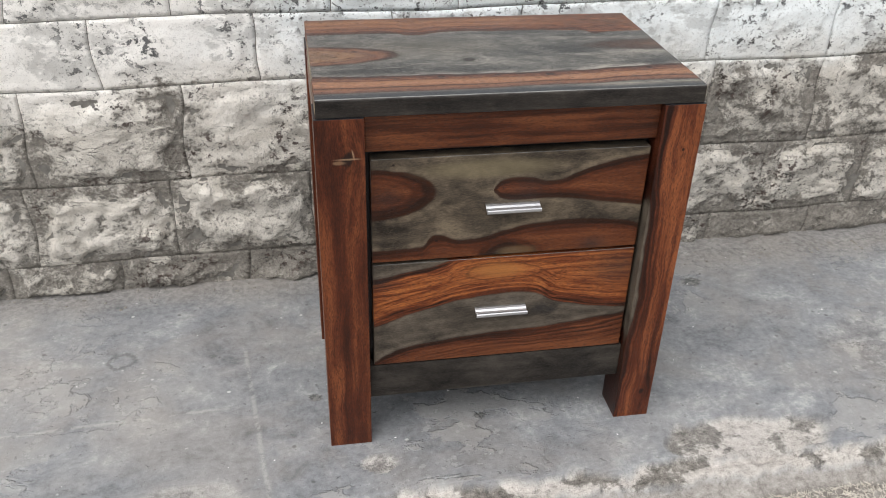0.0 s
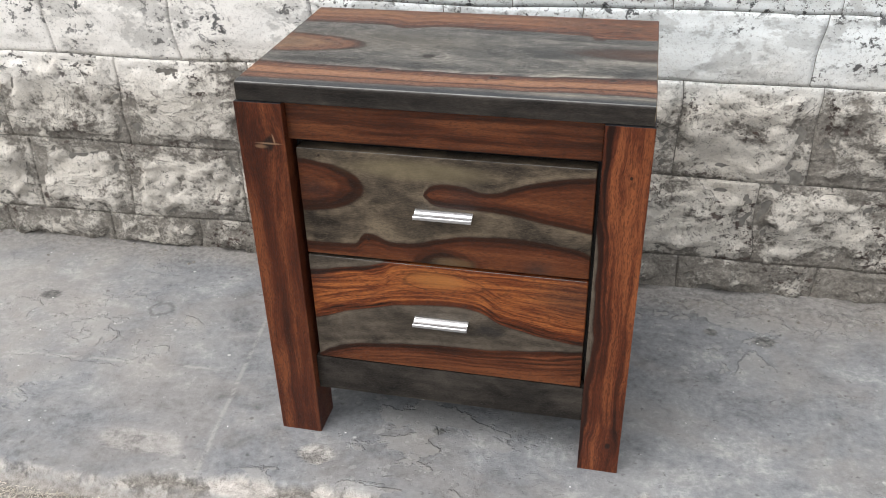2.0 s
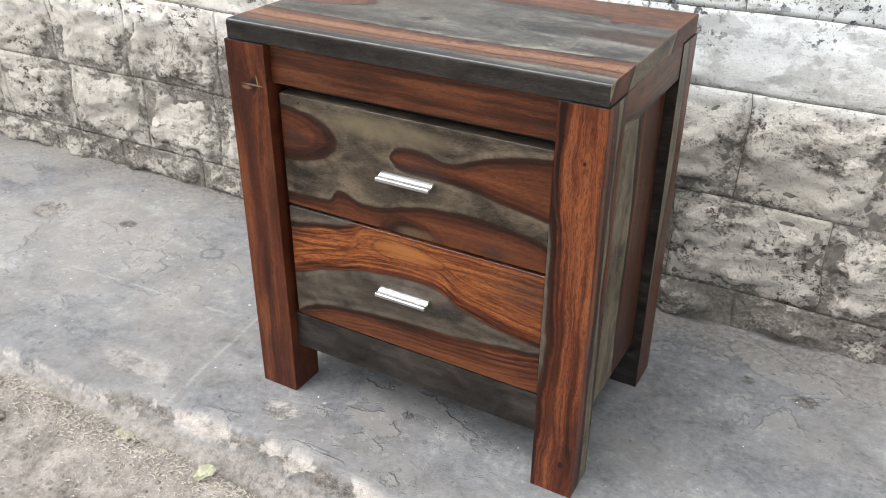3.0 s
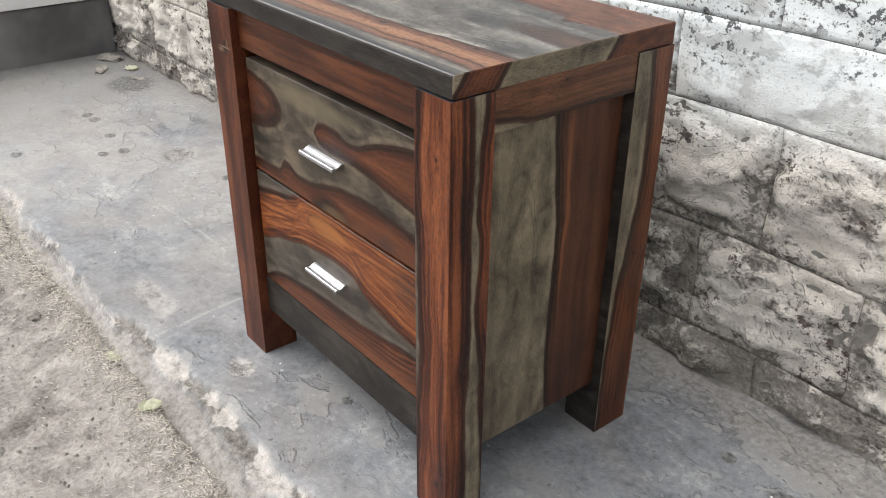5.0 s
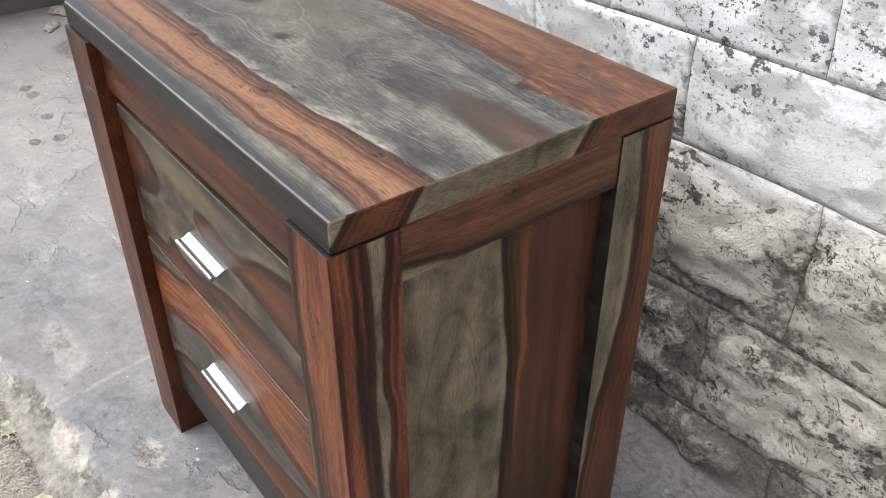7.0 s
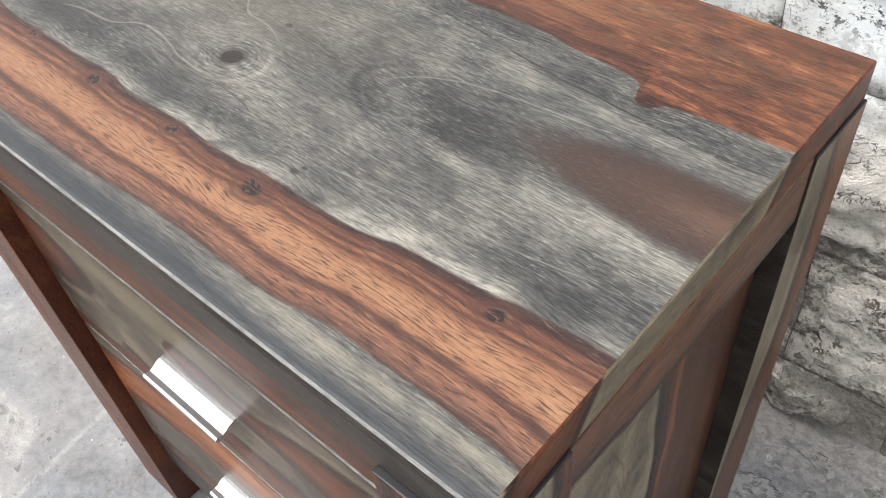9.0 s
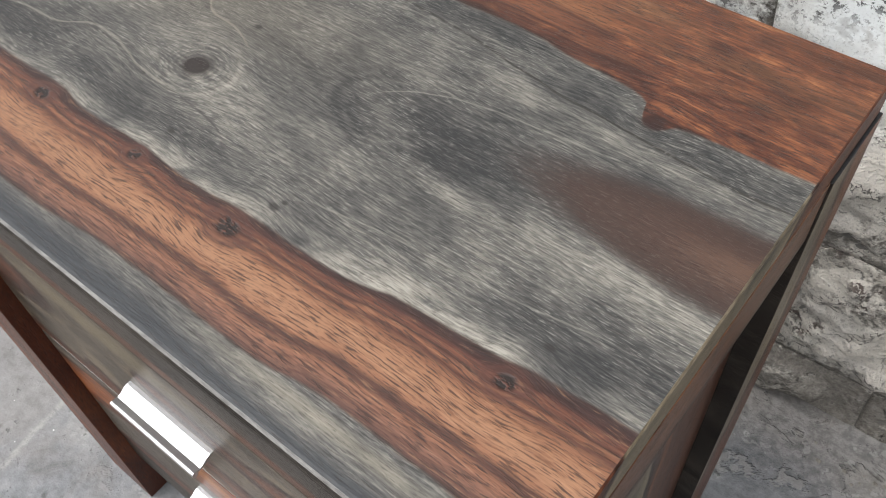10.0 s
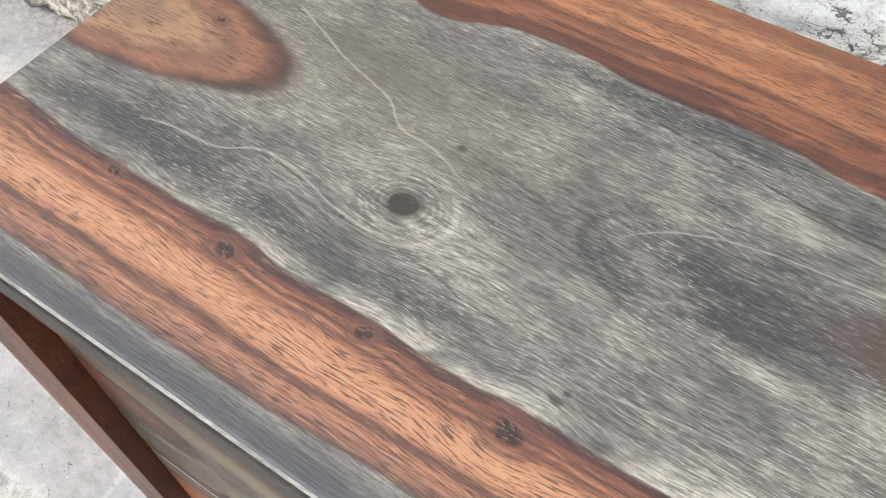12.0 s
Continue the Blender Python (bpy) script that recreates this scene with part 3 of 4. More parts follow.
def concrete_material():
    m = Mat("worn_concrete")
    x, y, z = m.x, m.y, m.z
    broken = m.attr("broken")
    big = m.noise(x * 2.6, y * 2.6, 0.3, 4.0, 0.6, 0.6)
    mid = m.noise(x * 10, y * 12, 1.3, 6.0, 0.74, 0.5)
    blot = m.noise(x * 26, y * 30, 4.3, 5.0, 0.75, 0.8)
    fine = m.noise(x * 85, y * 85, z * 85, 4.0, 0.75)
    grit = m.noise(x * 420, y * 420, z * 420, 2.0, 0.6)
    t = (big - 0.5) * 0.7 + (mid - 0.5) * 1.3 + (fine - 0.5) * 0.8 + (blot - 0.5) * 0.7 + 0.5
    c = m.ramp(t, ((0.10, (0.108, 0.112, 0.120)), (0.40, (0.200, 0.208, 0.220)), (0.62, (0.258, 0.267, 0.278)), (0.92, (0.43, 0.435, 0.43))))
    dust = (big * 0.6 + m.noise(x * 4, y * 4, 7.0, 3.0) * 0.6 - x * 0.13 - 0.58).step(0.0, 0.3) * 0.5
    c = m.mix(dust, c, (0.41, 0.39, 0.36))
    scrape = (m.noise(x * 7 + y * 4, y * 60 - x * 18, 3.0, 4.0, 0.7) - 0.5) * 1.6 + (mid - 0.5)
    c = m.mix(scrape.step(0.12, 0.45) * 0.16, c, (0.55, 0.555, 0.55))
    c = m.mix(scrape.step(-0.12, -0.45) * 0.16, c, (0.12, 0.125, 0.13))
    sp = m.cells(x * 30, y * 30, 0.0)
    c = m.mix(sp.step(0.17, 0.06) * blot.step(0.50, 0.60) * 0.75, c, (0.07, 0.07, 0.072))
    white = m.cells(x * 22 + 5.0, y * 26, 3.0)
    c = m.mix(white.step(0.10, 0.05) * blot.step(0.50, 0.42) * 0.7, c, (0.66, 0.66, 0.64))
    pn = m.noise(x * 7 + 1.0, y * 9.5, 9.0, 6.0, 0.62, 0.3)
    region = m.noise(x * 2.2 + 6.0, y * 2.6, 1.0, 2.0).step(0.45, 0.58)
    c = m.mix(pn.step(0.545, 0.56) * region * 0.45, c, (0.36, 0.352, 0.338))
    c = m.mix((pn - 0.548).abs().step(0.008, 0.001) * region * blot.step(0.46, 0.60) * 0.30, c, (0.085, 0.085, 0.088))
    c = m.mix((y + (mid - 0.5) * 0.16).step(0.40, 0.50) * 0.55, c, m.mix(fine.step(0.4, 0.6), (0.17, 0.155, 0.138), (0.32, 0.295, 0.268)))
    warm = m.noise(x * 3.3 + 9.0, y * 4.0, 2.0, 5.0, 0.65, 0.4).step(0.44, 0.62)
    c = m.mix(warm * 0.34, c, (0.285, 0.258, 0.232))
    pits = m.noise(x * 55, y * 62, 6.0, 4.0, 0.7).step(0.60, 0.66) * blot.step(0.42, 0.60)
    c = m.mix(pits * 0.55, c, (0.085, 0.084, 0.083))
    scab = m.noise(x * 38 + 4.0, y * 44, 8.0, 3.0, 0.6)
    c = m.mix((scab - 0.60).abs().step(0.016, 0.004) * region * blot.step(0.42, 0.58) * 0.40, c, (0.10, 0.10, 0.10))
    c = m.mix(scab.step(0.61, 0.63) * region * 0.35, c, (0.42, 0.415, 0.40))
    damp = (x * -1.0 + (big - 0.5) * 0.9 + (mid - 0.5) * 0.5).step(1.15, 1.75)
    c = m.mix(damp * 0.55, c, (0.120, 0.118, 0.115))
    for cx, cy, rr in ((-0.373, 0.273, 0.022),):
        a, b = x - cx + (blot - 0.5) * 0.04, (y - cy) * 1.1 + (mid - 0.5) * 0.05
        d = (a * a + b * b).sqrt()
        c = m.mix((d - rr).abs().step(rr * 0.35, 0.0) * 0.6, c, (0.10, 0.10, 0.10))
    for cx, cy, rr in PITS:
        a, b = (x - cx) * 0.8 + (blot - 0.5) * rr * 1.6, y - cy + (fine - 0.5) * rr * 1.2
        c = m.mix((a * a + b * b).sqrt().step(rr, rr * 0.6) * 0.8, c, m.mix(fine.step(0.42, 0.6), (0.055, 0.055, 0.055), (0.19, 0.185, 0.175)))
    line = ((x + 0.125 + (y - 0.1) * 0.12 + (mid - 0.5) * 0.012).abs().step(0.006, 0.001)) * blot.step(0.40, 0.52) * y.step(0.33, 0.25)
    line = line.max(((y - 0.125 - x * 0.06 + (mid - 0.5) * 0.014).abs().step(0.006, 0.001)) * blot.step(0.42, 0.52) * x.step(-0.14, -0.2) * x.step(-0.62, -0.55))
    c = m.mix(line * 0.32, c, (0.50, 0.49, 0.46))
    grain = (fine - 0.5) * 1.8 + (grit - 0.5) * 0.8 + (blot - 0.5) * 1.0 + 0.5
    aggregate = m.ramp(grain, ((0.10, (0.085, 0.078, 0.068)), (0.5, (0.225, 0.208, 0.185)), (0.9, (0.40, 0.375, 0.34))))
    lime = m.ramp(grain, ((0.05, (0.28, 0.258, 0.235)), (0.45, (0.53, 0.495, 0.455)), (0.9, (0.70, 0.665, 0.625))))
    chip = m.mix((m.noise(x * 8 + 2.0, y * 9, 6.0, 4.0, 0.6) + (fine - 0.5) * 0.12).step(0.45, 0.50), aggregate, lime)
    c = m.mix((z + (fine - 0.5) * 0.012).step(-0.016, -0.026) * 0.85, c, m.ramp(grain, ((0.1, (0.14, 0.125, 0.11)), (0.5, (0.27, 0.248, 0.222)), (0.9, (0.38, 0.355, 0.325)))))
    c = m.mix(broken, c, chip)
    m.bump(mid * 0.25 + blot * 0.15 + fine * (broken * 1.6 + 0.28) + grit * (broken * 0.5 + 0.12) + pn.step(0.53, 0.56) * region * 0.5 - pits * 0.3, 0.0045, 0.9)
    return m.finish(c, 0.80 - mid * 0.28, 0.0, 0.35)


def dirt_material():
    m = Mat("dusty_earth")
    x, y, z = m.x, m.y, m.z
    big = m.noise(x * 3, y * 3, 5.0, 4.0, 0.6)
    mid = m.noise(x * 19, y * 19, z * 19, 5.0, 0.7)
    fine = m.noise(x * 120, y * 120, z * 120, 4.0, 0.72)
    t = (big - 0.5) * 0.9 + (mid - 0.5) * 1.5 + (fine - 0.5) * 1.0 + 0.48
    c = m.ramp(t, ((0.1, (0.110, 0.098, 0.088)), (0.45, (0.262, 0.240, 0.220)), (0.8, (0.42, 0.39, 0.36))))
    m.bump(mid * 0.6 + fine * 0.6, 0.007, 0.9)
    return m.finish(c, 0.95, 0.0, 0.15)


LIME = limewash_material()
CONCRETE = concrete_material()
EARTH = dirt_material()
MORTAR = plain("dark_joint_mortar", (0.20, 0.19, 0.172), 0.95, grain=0.8, scale=90.0, dist=0.004, spec=0.2)
STRAW = plain("dry_straw", (0.60, 0.56, 0.49), 0.85, grain=0.5, scale=60.0)
LEAF = plain("pale_dry_leaf", (0.84, 0.86, 0.60), 0.6, grain=0.08, scale=40.0)
RUBBLE = plain("rubble_stone", (0.24, 0.225, 0.20), 0.9, grain=0.9, scale=60.0, dist=0.004, spec=0.2)
PLINTH = plain("damp_stained_plaster", (0.18, 0.176, 0.172), 0.85, grain=1.2, scale=5.0, dist=0.006, spec=0.25)
PALE = plain("pale_plaster", (0.84, 0.84, 0.83), 0.9, grain=0.2, scale=14.0, dist=0.003, spec=0.2)


# ---- mesh helpers ----
def mesh_of(name, bm, material, smooth=False):
    me = bpy.data.meshes.new(name)
    bm.to_mesh(me)
    bm.free()
    me.materials.append(material)
    if smooth:
        me.polygons.foreach_set("use_smooth", [True] * len(me.polygons))
    return me


def part(name, bm, material, parent, label="", smooth=False):
    ob = new(name, mesh_of(name, bm, material, smooth))
    ob.parent = parent
    if label:
        tagged(ob, label)
    return ob


def box(x0, x1, y0, y1, z0, z1, bevel=0.0, seg=2):
    bm = bmesh.new()
    bmesh.ops.create_cube(bm, size=1.0)
    for v in bm.verts:
        v.co = Vector(((x0 + x1) / 2 + v.co.x * (x1 - x0), (y0 + y1) / 2 + v.co.y * (y1 - y0), (z0 + z1) / 2 + v.co.z * (z1 - z0)))
    if bevel:
        bmesh.ops.bevel(bm, geom=bm.edges[:], offset=bevel, segments=seg, affect="EDGES", profile=0.6)
    return bm


def fbm(x, y, z, octaves=4):
    total, amp, f = 0.0, 0.5, 1.0
    for _ in range(octaves):
        total += amp * noise.noise((x * f, y * f, z * f))
        amp, f = amp * 0.55, f * 2.1
    return total


def sheet(name, xs, ys, height, attr="", material=None):
    """A height field z = height(x, y), which may also give the attribute's value."""
    verts, vals = [], []
    for y in ys:
        for x in xs:
            z, a = height(x, y)
            verts.append((x, y, z))
            vals.append(a)
    n = len(xs)
    faces = [(j * n + i, j * n + i + 1, (j + 1) * n + i + 1, (j + 1) * n + i) for j in range(len(ys) - 1) for i in range(n - 1)]
    me = bpy.data.meshes.new(name)
    me.from_pydata(verts, [], faces)
    if attr:
        me.attributes.new(attr, "FLOAT", "POINT").data.foreach_set("value", vals)
    me.materials.append(material)
    me.polygons.foreach_set("use_smooth", [True] * len(faces))
    return new(name, me)


def steps(a, b, d):
    n = max(1, round((b - a) / d))
    return [a + (b - a) * i / n for i in range(n + 1)]


# ---- ground: earth, concrete slab with a broken edge ----
def earth_height(x, y):
    near = max(0.0, 1 - max(abs(x) - 2.5, 0, abs(y) - 2) / 3)
    z = -0.054 + near * (0.026 * fbm(x * 3, y * 3, 1.0) + 0.014 * fbm(x * 17, y * 17, 2.0))
    z += 0.050 * min(1, max(0, (-0.75 - x) / 0.5)) * near
    z += 0.022 * max(0, 1 - abs(y + 0.2) / 0.12) * near
    rim = -0.198 + 0.018 * fbm(x * 4, 1.0, 12.0) - 0.012 * min(1, max(0, (0.1 - x) / 0.5))
    z -= near * 0.016 * min(1, max(0, (y - rim) / 0.012))
    if y > -0.10:
        z = min(z, -0.085 - 0.02 * min(1, (y + 0.10) / 0.05))
    return z, 0.0


far = [2.2, 2.8, 4, 6, 10, 20, 50, 120, 300]
ground = sheet("ground", [-v for v in far[::-1]] + steps(-2.0, 1.6, 0.012) + far, [-v for v in far[::-1]] + [-1.9, -1.7, -1.5, -1.3, -1.15] + steps(-1.05, -0.08, 0.012) + [0.0, 0.4, 0.7, 1.2] + far, earth_height, material=EARTH)
tagged(ground, "dusty pale brown earth with small clods and litter", "ground", kind="structure")


def slab_edge(x):
    k = min(1, max(0, (0.08 - x) / 0.5))
    return -0.121 - 0.046 * k * k * (3 - 2 * k) + 0.032 * fbm(x * 5.0, 0.3, 5.0) + 0.034 * fbm(x * 14, 0.7, 8.0)


def slab_height(x, y):
    edge = slab_edge(x)
    chips = min(edge - 0.003, -0.152 - 0.018 * min(1, max(0, (0.1 - x) / 0.5)) + 0.03 * fbm(x * 5, 2.0, 3.0) + 0.025 * fbm(x * 21, 2.0, 7.0))
    low = min(chips - 0.006, -0.190 - 0.014 * min(1, max(0, (0.1 - x) / 0.5)) + 0.016 * fbm(x * 6, 5.0, 3.0))
    z = 0.0012 * fbm(x * 5, y * 5, 4.0)
    rough = fbm(x * 38, y * 38, 6.0)
    broken = 0.0
    if y < edge:
        broken = min(1, (edge - y) / 0.006)
        z -= broken * (0.006 + 0.014 * (rough + 0.5))
        if y < chips:
            k = min(1, (chips - y) / 0.008)
            z -= k * (0.012 - 0.010 * (rough + 0.5)) + 0.45 * max(0, chips - y)
            broken *= 1 - 0.92 * k
        if y < low:
            z -= 0.07 * min(1, (low - y) / 0.014)
    for cx, cy, rx, ry, depth in ((0.72, -0.085, 0.17, 0.055, 0.008), (0.075, -0.055, 0.032, 0.022, 0.004), (1.12, 0.13, 0.14, 0.10, 0.005), (-0.225, -0.085, 0.085, 0.030, 0.003), (-0.842, 0.241, 0.05, 0.034, 0.007)):
        d = 1 - math.hypot((x - cx) / rx, (y - cy) / ry) + 0.55 * fbm(x * 14, y * 14, 9.0)
        k = min(1, max(0, d * 5))
        z -= k * (depth + 0.006 * rough * depth / 0.008)
        broken = max(broken, k * (0.85 if cx == 0.72 else 0.65 if cx == 0.075 else 0.3))
    if y > 0.47:
        z += 0.010 * max(0, fbm(x * 9, y * 9, 2.0)) * min(1, (y - 0.47) / 0.05)
    return z, broken


slab = sheet("floor", steps(-1.95, 1.6, 0.0085) + [1.8, 2.2, 3.0, 4.0], steps(-0.29, -0.02, 0.006) + steps(0.0, 0.66, 0.02), slab_height, "broken", CONCRETE)
tagged(slab, "worn blue-grey concrete paving with a crumbled pale edge", "floor", kind="structure")

# ---- stone wall with scored mortar joints ----
WALL = pose(0, 0.530, 0, 0, 0, 1.6)
wall = new("wall_north", mesh_of("wall_north", box(-2.0, 4.0, 0.0035, 0.30, -0.10, 1.82), MORTAR))
wall.matrix_world = WALL
tagged(wall, "old stone block wall with peeling white limewash", "wall", kind="structure")

COURSES = (
    (-0.02, 0.072, (-1.9, -1.68, -1.4, -1.12, -0.88, -0.62, -0.40, -0.13, 0.12, 0.40, 0.66, 0.92, 1.18, 1.46, 1.8)),
    (0.072, 0.250, (-1.9, -1.55, -1.28, -1.02, -0.773, -0.553, -0.27, 0.0, 0.27, 0.52, 0.785, 1.03, 1.29, 1.55, 1.8)),
    (0.250, 0.445, (-1.9, -1.6, -1.32, -1.06, -0.80, -0.522, -0.231, 0.05, 0.33, 0.614, 0.863, 1.12, 1.38, 1.8)),
    (0.445, 0.575, (-1.9, -1.5, -1.2, -0.93, -0.66, -0.375, -0.079, 0.17, 0.431, 0.84, 1.12, 1.4, 1.8)),
    (0.575, 0.770, (-1.9, -1.62, -1.35, -1.05, -0.78, -0.50, -0.22, 0.06, 0.30, 0.58, 0.86, 1.14, 1.42, 1.8)),
    (0.770, 0.960, (-1.9, -1.5, -1.22, -0.93, -0.66, -0.38, -0.10, 0.17, 0.45, 0.72, 1.0, 1.3, 1.8)),
    # courses from here up are unseen, added to brighten the top board's reflections
    (0.960, 1.160, (-1.9, -1.45, -1.0, -0.55, -0.1, 0.35, 0.8, 1.25, 1.8)),
    (1.160, 1.360, (-1.9, -1.65, -1.2, -0.75, -0.3, 0.15, 0.6, 1.05, 1.45, 1.8)),
    (1.360, 1.570, (-1.9, -1.45, -1.0, -0.55, -0.1, 0.35, 0.8, 1.25, 1.8)),
    (1.570, 1.790, (-1.9, -1.65, -1.2, -0.75, -0.3, 0.15, 0.6, 1.05, 1.45, 1.8)),
)


def stone_mesh(x0, x1, z0, z1, row):
    fine = 0.0075 if row < 6 else 0.03
    nx, nz = max(4, round((x1 - x0) / fine)), max(4, round((z1 - z0) / fine))
    verts, vals = [], []
    smooth = (0.9, 0.95, 0.65, 0.20, 0.22, 0.25)[min(row, 5)]
    for j in range(nz + 1):
        for i in range(nx + 1):
            x, z = x0 + (x1 - x0) * i / nx, z0 + (z1 - z0) * j / nz
            d = min(x - x0, x1 - x, (z - z0) * 1.25, (z1 - z) * 1.25)
            inside = (d - 0.024 + 0.060 * fbm(x * 12, z * 12, row + 20.0)) / 0.012
            k = min(1, max(0, inside))
            face = 0.007 + 0.034 * fbm(x * 9, z * 13, 31.0 + row) + 0.020 * abs(fbm(x * 24, z * 40, 40.0)) + 0.006 * fbm(x * 70, z * 80, 50.0)
            out = 0.0025 * fbm(x * 20, z * 20, 3.0) + k * smooth * max(-0.004, face) - 0.0016 * max(0, 1 - d / 0.004)
            crack = max(0.0, 1 - abs(inside - 0.2) / 1.1) * max(0.0, 0.35 + 1.6 * fbm(x * 16, z * 22, 61.0 + row))
            out -= (0.0105 if row < 3 else 0.003) * crack
            out = max(out, -0.0105) if d > 0.008 else out
            verts.append((x + 0.030 * fbm(x * 2.3, z * 6.0, row * 3.0, 2), -out, z + 0.012 * fbm(x * 2.4, z * 1.5, 9.0, 3)))
            vals.append(k)
    n = nx + 1
    faces = [(j * n + i, j * n + i + 1, (j + 1) * n + i + 1, (j + 1) * n + i) for j in range(nz) for i in range(nx)]
    rim = [i for i in range(n)] + [j * n + nx for j in range(1, nz + 1)] + [nz * n + i for i in range(nx - 1, -1, -1)] + [j * n for j in range(nz - 1, 0, -1)]
    first = len(verts)
    for r in rim:
        verts.append((verts[r][0], 0.014, verts[r][2]))
        vals.append(0.0)
    m = len(rim)
    faces += [(rim[(k + 1) % m], rim[k], first + k, first + (k + 1) % m) for k in range(m)]
    me = bpy.data.meshes.new("stone_block")
    me.from_pydata(verts, [], faces)
    me.attributes.new("rock", "FLOAT", "POINT").data.foreach_set("value", vals)
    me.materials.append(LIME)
    me.polygons.foreach_set("use_smooth", [True] * len(faces))
    return me


# ---- far ledge that closes the yard ----
ledge = new("wall_west", mesh_of("wall_west", box(-3.2, -1.87, -2.2, 0.47, -0.12, 0.185, 0.008), PLINTH))
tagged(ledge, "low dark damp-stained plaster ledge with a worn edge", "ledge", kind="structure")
ledge_top = new("wall_west_coping", mesh_of("wall_west_coping", box(-3.25, -1.855, -2.2, 0.465, 0.189, 0.235, 0.006), PALE))
tagged(ledge_top, "pale plaster coping on the dark ledge", "coping", kind="structure")


# ---- nightstand ----
stand = new("nightstand")
tagged(stand, "sheesham wood nightstand with two drawers, grey-washed sapwood and red-brown heartwood", "nightstand")
X1, Y1, TOP = 0.559, 0.352, 0.613
def top_bm():
    """The top board, its front arris rounded over more than the others."""
    bm = box(0.0045, 0.5570, -0.0015, Y1, 0.5862, TOP)
    front = [e for e in bm.edges if all(v.co.y < 0.02 and v.co.z > 0.6 for v in e.verts)]
    bmesh.ops.bevel(bm, geom=front, offset=0.0045, segments=4, affect="EDGES", profile=0.5)
    sides = [e for e in bm.edges if e.calc_face_angle(0) > 1.2]
    bmesh.ops.bevel(bm, geom=sides, offset=0.001, segments=1, affect="EDGES")
    return bm


part("top", top_bm(), WOOD_TOP, stand, "solid plank top with grey centre and brown bands")
top_board = stand.children[0]
top_board.data.materials.append(WOOD_TOP_EDGE_SHADED)
top_board.data.materials.append(WOOD_TOP_END)
top_board.data.materials.append(ARRIS_SHEEN)
# the rounded front arris gets the painted sheen
for p in top_board.data.polygons:
    p.material_index = 1 if p.normal.y < -0.8 else 2 if abs(p.normal.x) > 0.6 else 3 if p.normal.y < -0.25 and 0.25 < p.normal.z < 0.95 else 0


def leg(x0, x1, y0, y1, front, side):
    """A square leg; its front and side faces show different cuts of the wood."""
    bm = box(x0, x1, y0, y1, 0.0, 0.5860, 0.0008)
    ob = part("leg", bm, front, stand)
    ob.data.materials.append(side)
    for p in ob.data.polygons:
        if p.normal.x > 0.7 and x0 > 0.3:
            p.material_index = 1
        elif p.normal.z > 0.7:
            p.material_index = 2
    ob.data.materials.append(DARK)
    return ob


leg(0.002, 0.070, -0.0055, 0.056, WOOD_LEG, WOOD_LEG_SIDE)
leg(0.497, X1, -0.0055, 0.056, WOOD_LEG_R, WOOD_LEG_SIDE)
leg(0.002, 0.070, 0.291, Y1, WOOD_LEG, WOOD_LEG_BACK)
# base-rail wood darkens this leg's inner faces: recess shade put into colour
leg(0.497, X1, 0.286, Y1, WOOD_BASE, WOOD_LEG_BACK)
part("apron", box(0.0702, 0.4968, 0.0065, 0.030, 0.531, 0.5868, 0.0012), WOOD_APRON, stand, "red-brown upper rail with straight grain")
part("base_rail", box(0.0702, 0.4968, 0.010, 0.030, 0.086, 0.1505, 0.0012), WOOD_BASE, stand, "dark grey lower rail")
part("carcass", box(0.0704, 0.4966, 0.034, 0.330, 0.10, 0.585), DARK, stand, "inner case behind the drawers, coloured near black as gap shade")
for sx, a, b in ((0, 0.008, 0.024), (1, 0.530, 0.543)):
    part("side_panel", box(a, b, 0.0562, 0.2858, 0.086, 0.537, 0.0008), WOOD_PANEL, stand, "side panel of one grey and one red-brown board")
    a, b = (0.004, 0.024) if sx == 0 else (0.538, 0.5575)
    part("side_rail", box(a, b, 0.0562, 0.2858, 0.5372, 0.5868, 0.001), WOOD_RAIL, stand)
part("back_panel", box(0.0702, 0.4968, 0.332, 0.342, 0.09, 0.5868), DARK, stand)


def handle(parent, x0, x1, z):
    """An extruded aluminium pull: plate, trough and rounded lip."""
    outline = [(0.0, 0.0045), (0.003, 0.0047), (0.0065, 0.0034), (0.0095, 0.0014), (0.0125, 0.0004), (0.0150, 0.0012), (0.0170, 0.0018), (0.0186, 0.0008),
               (0.0190, -0.0016), (0.0182, -0.0036), (0.0162, -0.0040), (0.0152, -0.0030), (0.0148, -0.0010), (0.0120, -0.0012), (0.0080, -0.0002), (0.0048, 0.0014), (0.0022, 0.0026), (0.0, 0.0028)]
    bm = bmesh.new()
    ends = []
    for x in (x0, x1):
        ends.append([bm.verts.new((x, 0.0092 - d, z + h)) for d, h in outline])
    n = len(outline)
    for k in range(n):
        bm.faces.new((ends[0][k], ends[0][(k + 1) % n], ends[1][(k + 1) % n], ends[1][k]))
    bm.faces.new(ends[0][::-1])
    bm.faces.new(ends[1])
    bmesh.ops.recalc_face_normals(bm, faces=bm.faces[:])
    ob = part("handle", bm, ALU, parent, "brushed aluminium pull handle")
    return ob


def drawer(z0, z1, material, hz, hx0, label):
    ob = part("drawer", box(0.0780, 0.4915, 0.009, 0.033, z0, z1, 0.0015, 2), material, stand, label)
    ob.data.materials.append(ARRIS_SHEEN)
    # painted sheen only on the chamfers that face up or left
    for p in ob.data.polygons:
        if p.normal.y < -0.25 and p.area < 0.0012 and (p.normal.z > 0.3 or p.normal.x < -0.3):
            p.material_index = 1
    handle(ob, hx0, hx0 + 0.082, hz)
    return ob


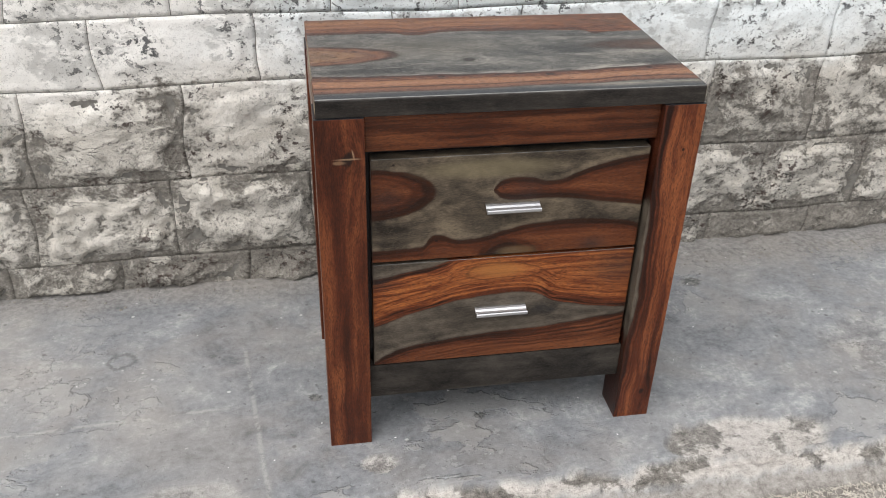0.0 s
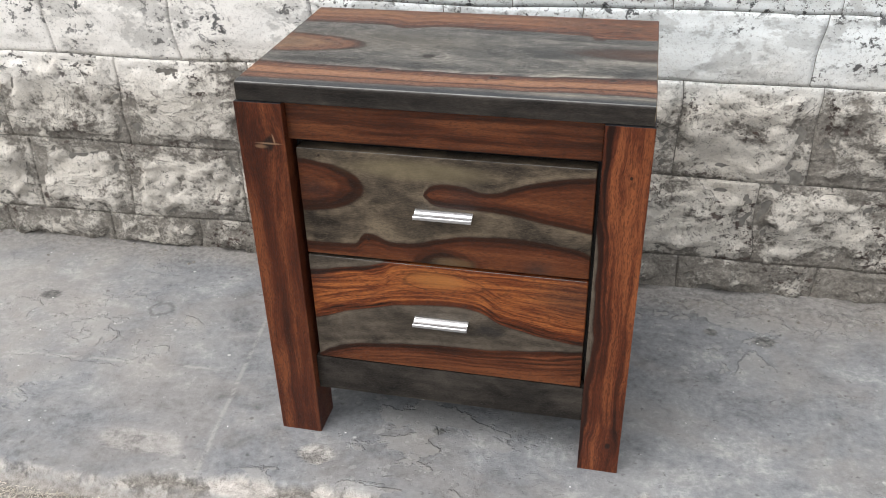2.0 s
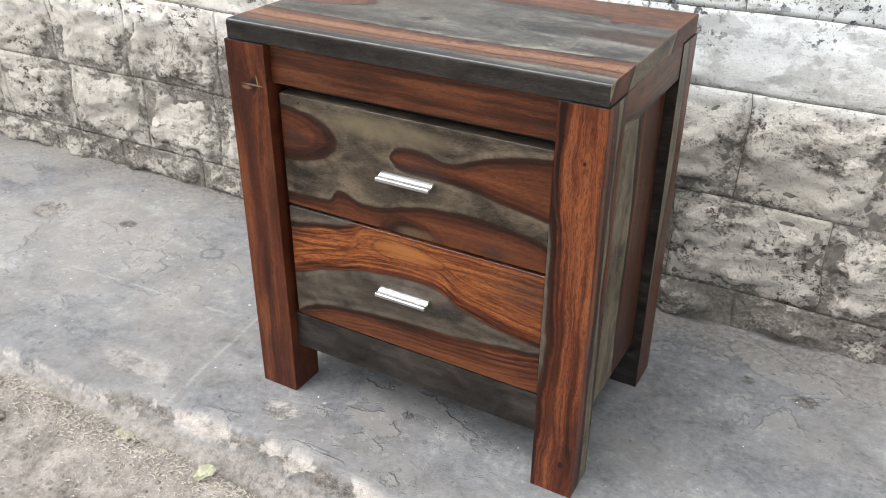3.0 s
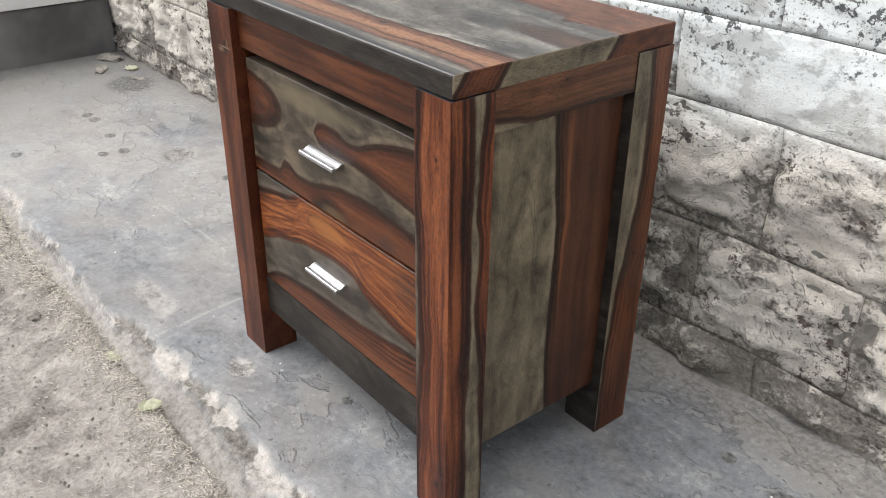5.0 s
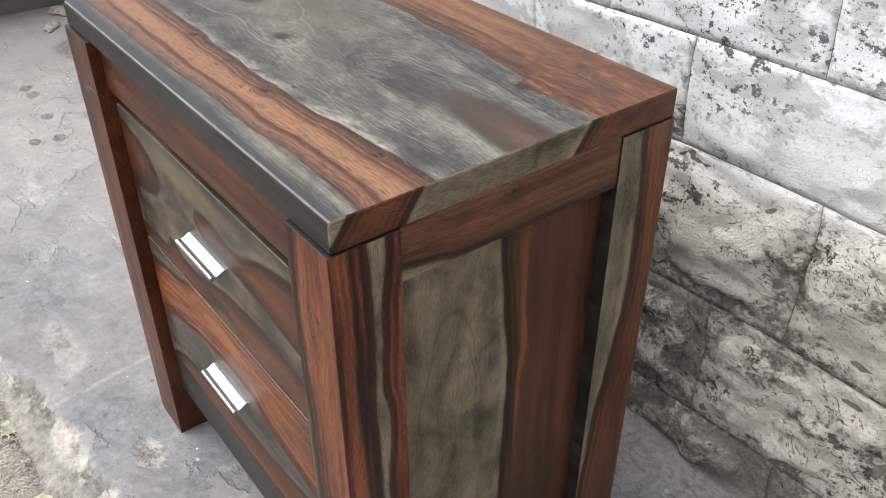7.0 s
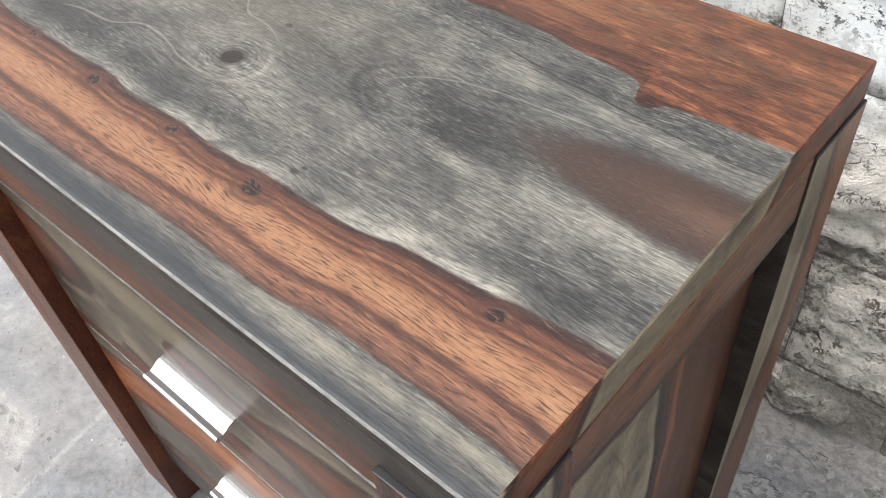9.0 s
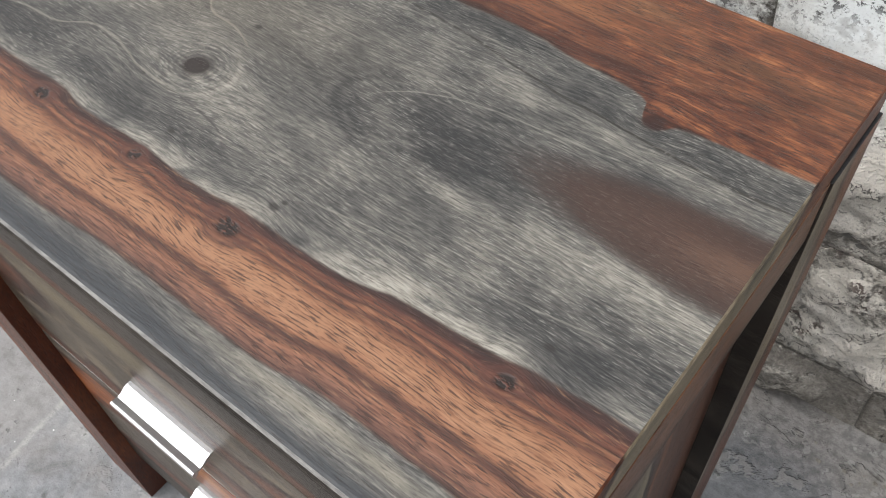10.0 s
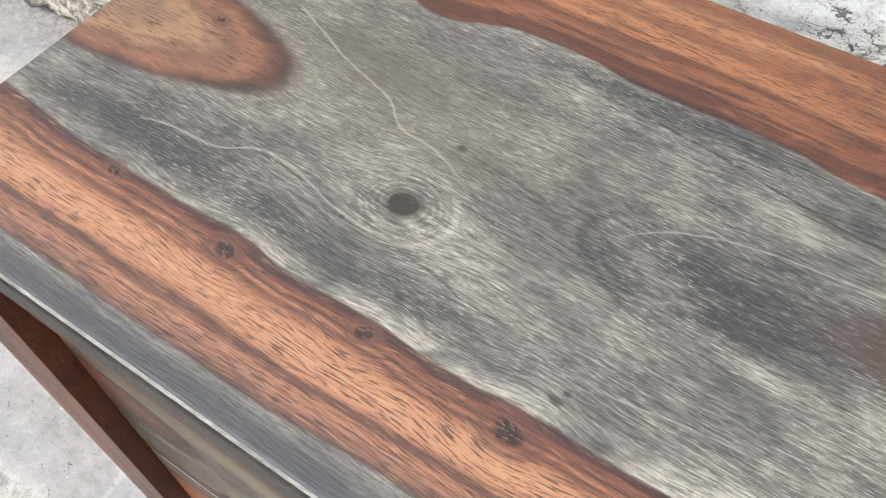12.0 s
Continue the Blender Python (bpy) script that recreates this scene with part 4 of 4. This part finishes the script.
drawer(0.3475, 0.517, WOOD_HIGH, 0.4325, 0.246, "upper drawer front in grey wood with red-brown figures")
drawer(0.1530, 0.3425, WOOD_LOW, 0.2475, 0.2385, "lower drawer front with orange-brown flame figure")


# ---- litter on the ground ----
def slope_z(x, y):
    return slab_height(x, y)[0] if y > slab_edge(x) - 0.03 else earth_height(x, y)[0]


def leaf(x, y, size, turn, label):
    """A crumpled dry leaf, wavy and torn at the rim."""
    bm = bmesh.new()
    rows, n = [], 9
    for i in range(n):
        t = i / (n - 1)
        w = size * 0.40 * (math.sin(math.pi * (0.08 + 0.84 * t)) ** 0.7) * (1 + 0.5 * noise.noise((t * 6, x * 9, 1.0)))
        row = []
        for k in range(-3, 4):
            v = k / 3 * w
            row.append(bm.verts.new(((t - 0.5) * size, v, 0.16 * size * noise.noise((t * 4 + x * 7, k * 0.8, 3.0)))))
        rows.append(row)
    for a, b in zip(rows, rows[1:]):
        for k in range(6):
            bm.faces.new((a[k], b[k], b[k + 1], a[k + 1]))
    bmesh.ops.solidify(bm, geom=bm.faces[:], thickness=0.0006)
    ob = new("leaf", mesh_of("leaf", bm, LEAF, False))
    ob.matrix_world = pose(x, y, slope_z(x, y) + 0.007, 0, 0, turn)
    return tagged(ob, label, "leaf", group="fallen leaves")


leaf(-0.135, -0.200, 0.038, 30, "pale yellow-green fallen leaf on the earth")
leaf(0.046, -0.206, 0.036, 70, "pale curled dry leaf on the earth")
leaf(-1.63, 0.425, 0.05, 10, "yellowing leaf beside the wall corner")
leaf(-1.80, -0.02, 0.06, 80, "yellow leaf against the far ledge")


def rubble(x, y, sx, sy, sz, turn, seed, label):
    bm = bmesh.new()
    bmesh.ops.create_icosphere(bm, subdivisions=3, radius=1.0)
    for v in bm.verts:
        c = v.co.copy()
        c *= 1 + 0.9 * fbm(c.x * 1.3 + seed, c.y * 1.3, c.z * 1.3)
        v.co = Vector((c.x * sx, c.y * sy, max(-0.6, c.z) * sz))
    ob = new("rubble", mesh_of("rubble", bm, RUBBLE, False))
    ob.matrix_world = pose(x, y, slope_z(x, y) + sz * 0.5, 0, 0, turn)
    return tagged(ob, label, "stone", group="loose stones")


rubble(-1.79, 0.405, 0.050, 0.024, 0.012, 20, 1.0, "flat broken piece of dark stone")
rubble(-1.69, 0.345, 0.045, 0.020, 0.007, -15, 2.0, "flat broken flake of grey stone")
rubble(-1.52, 0.40, 0.035, 0.012, 0.006, 30, 3.0, "thin pale flake of plaster")
rubble(-0.36, -0.27, 0.016, 0.012, 0.009, 0, 4.0, "small grey pebble in the earth")

straw = bmesh.new()
rng = random.Random(5)
for _ in range(6500):
    x = rng.uniform(-0.9, 1.1)
    y = -0.192 - abs(rng.gauss(0, 0.045)) * (1.6 if rng.random() < 0.3 else 0.8)
    z = max(earth_height(x, y)[0], slab_height(x, y)[0]) + rng.uniform(0.0005, 0.004)
    a, ln, w = rng.uniform(0, 6.28), rng.uniform(0.003, 0.013), rng.uniform(0.0005, 0.0012)
    dx, dy, nx, ny = math.cos(a) * ln, math.sin(a) * ln, -math.sin(a) * w, math.cos(a) * w
    t = rng.uniform(-0.002, 0.003)
    p = [straw.verts.new(c) for c in ((x - nx, y - ny, z), (x + nx, y + ny, z), (x + dx, y + dy, z + t), (x, y, z + w * 1.6))]
    for f in ((0, 1, 2), (0, 3, 1), (1, 3, 2), (2, 3, 0)):
        straw.faces.new([p[k] for k in f])
straw_ob = new("straw", mesh_of("straw", straw, STRAW))
tagged(straw_ob, "dry straw and chaff along the paving edge", "straw", kind="stuff")

def scatter(name, label, count, place, size, material, seed):
    """Small loose bits, uncounted."""
    rng = random.Random(seed)
    bm = bmesh.new()
    for _ in range(count):
        x, y = place(rng)
        z = slope_z(x, y)
        r = size * rng.uniform(0.4, 1.0) ** 2
        a = rng.uniform(0, 6.28)
        pts = []
        for k in range(5):
            q = a + k * 1.2566
            f = rng.uniform(0.6, 1.2)
            pts.append(bm.verts.new((x + math.cos(q) * r * f, y + math.sin(q) * r * f * 0.8, z - r * 0.1)))
        tip = bm.verts.new((x + rng.uniform(-0.3, 0.3) * r, y + rng.uniform(-0.3, 0.3) * r, z + r * rng.uniform(0.4, 0.8)))
        for k in range(5):
            bm.faces.new((pts[k], pts[(k + 1) % 5], tip))
    ob = new(name, mesh_of(name, bm, material))
    return tagged(ob, label, "debris", kind="stuff")


scatter("grit", "plaster crumbs at the foot of the wall", 260, lambda g: (g.uniform(-1.7, 1.5), 0.515 - abs(g.gauss(0, 0.035))), 0.006, RUBBLE, 3)
scatter("pale_crumbs", "pale crumbs on the paving", 110, lambda g: (g.uniform(-1.6, 1.4), g.uniform(-0.12, 0.5)), 0.0028, PALE, 4)
scatter("gravel", "small stones and clods in the earth", 1700, lambda g: (g.uniform(-1.3, 1.2), -0.20 - abs(g.gauss(0, 0.28))), 0.007, RUBBLE, 6)

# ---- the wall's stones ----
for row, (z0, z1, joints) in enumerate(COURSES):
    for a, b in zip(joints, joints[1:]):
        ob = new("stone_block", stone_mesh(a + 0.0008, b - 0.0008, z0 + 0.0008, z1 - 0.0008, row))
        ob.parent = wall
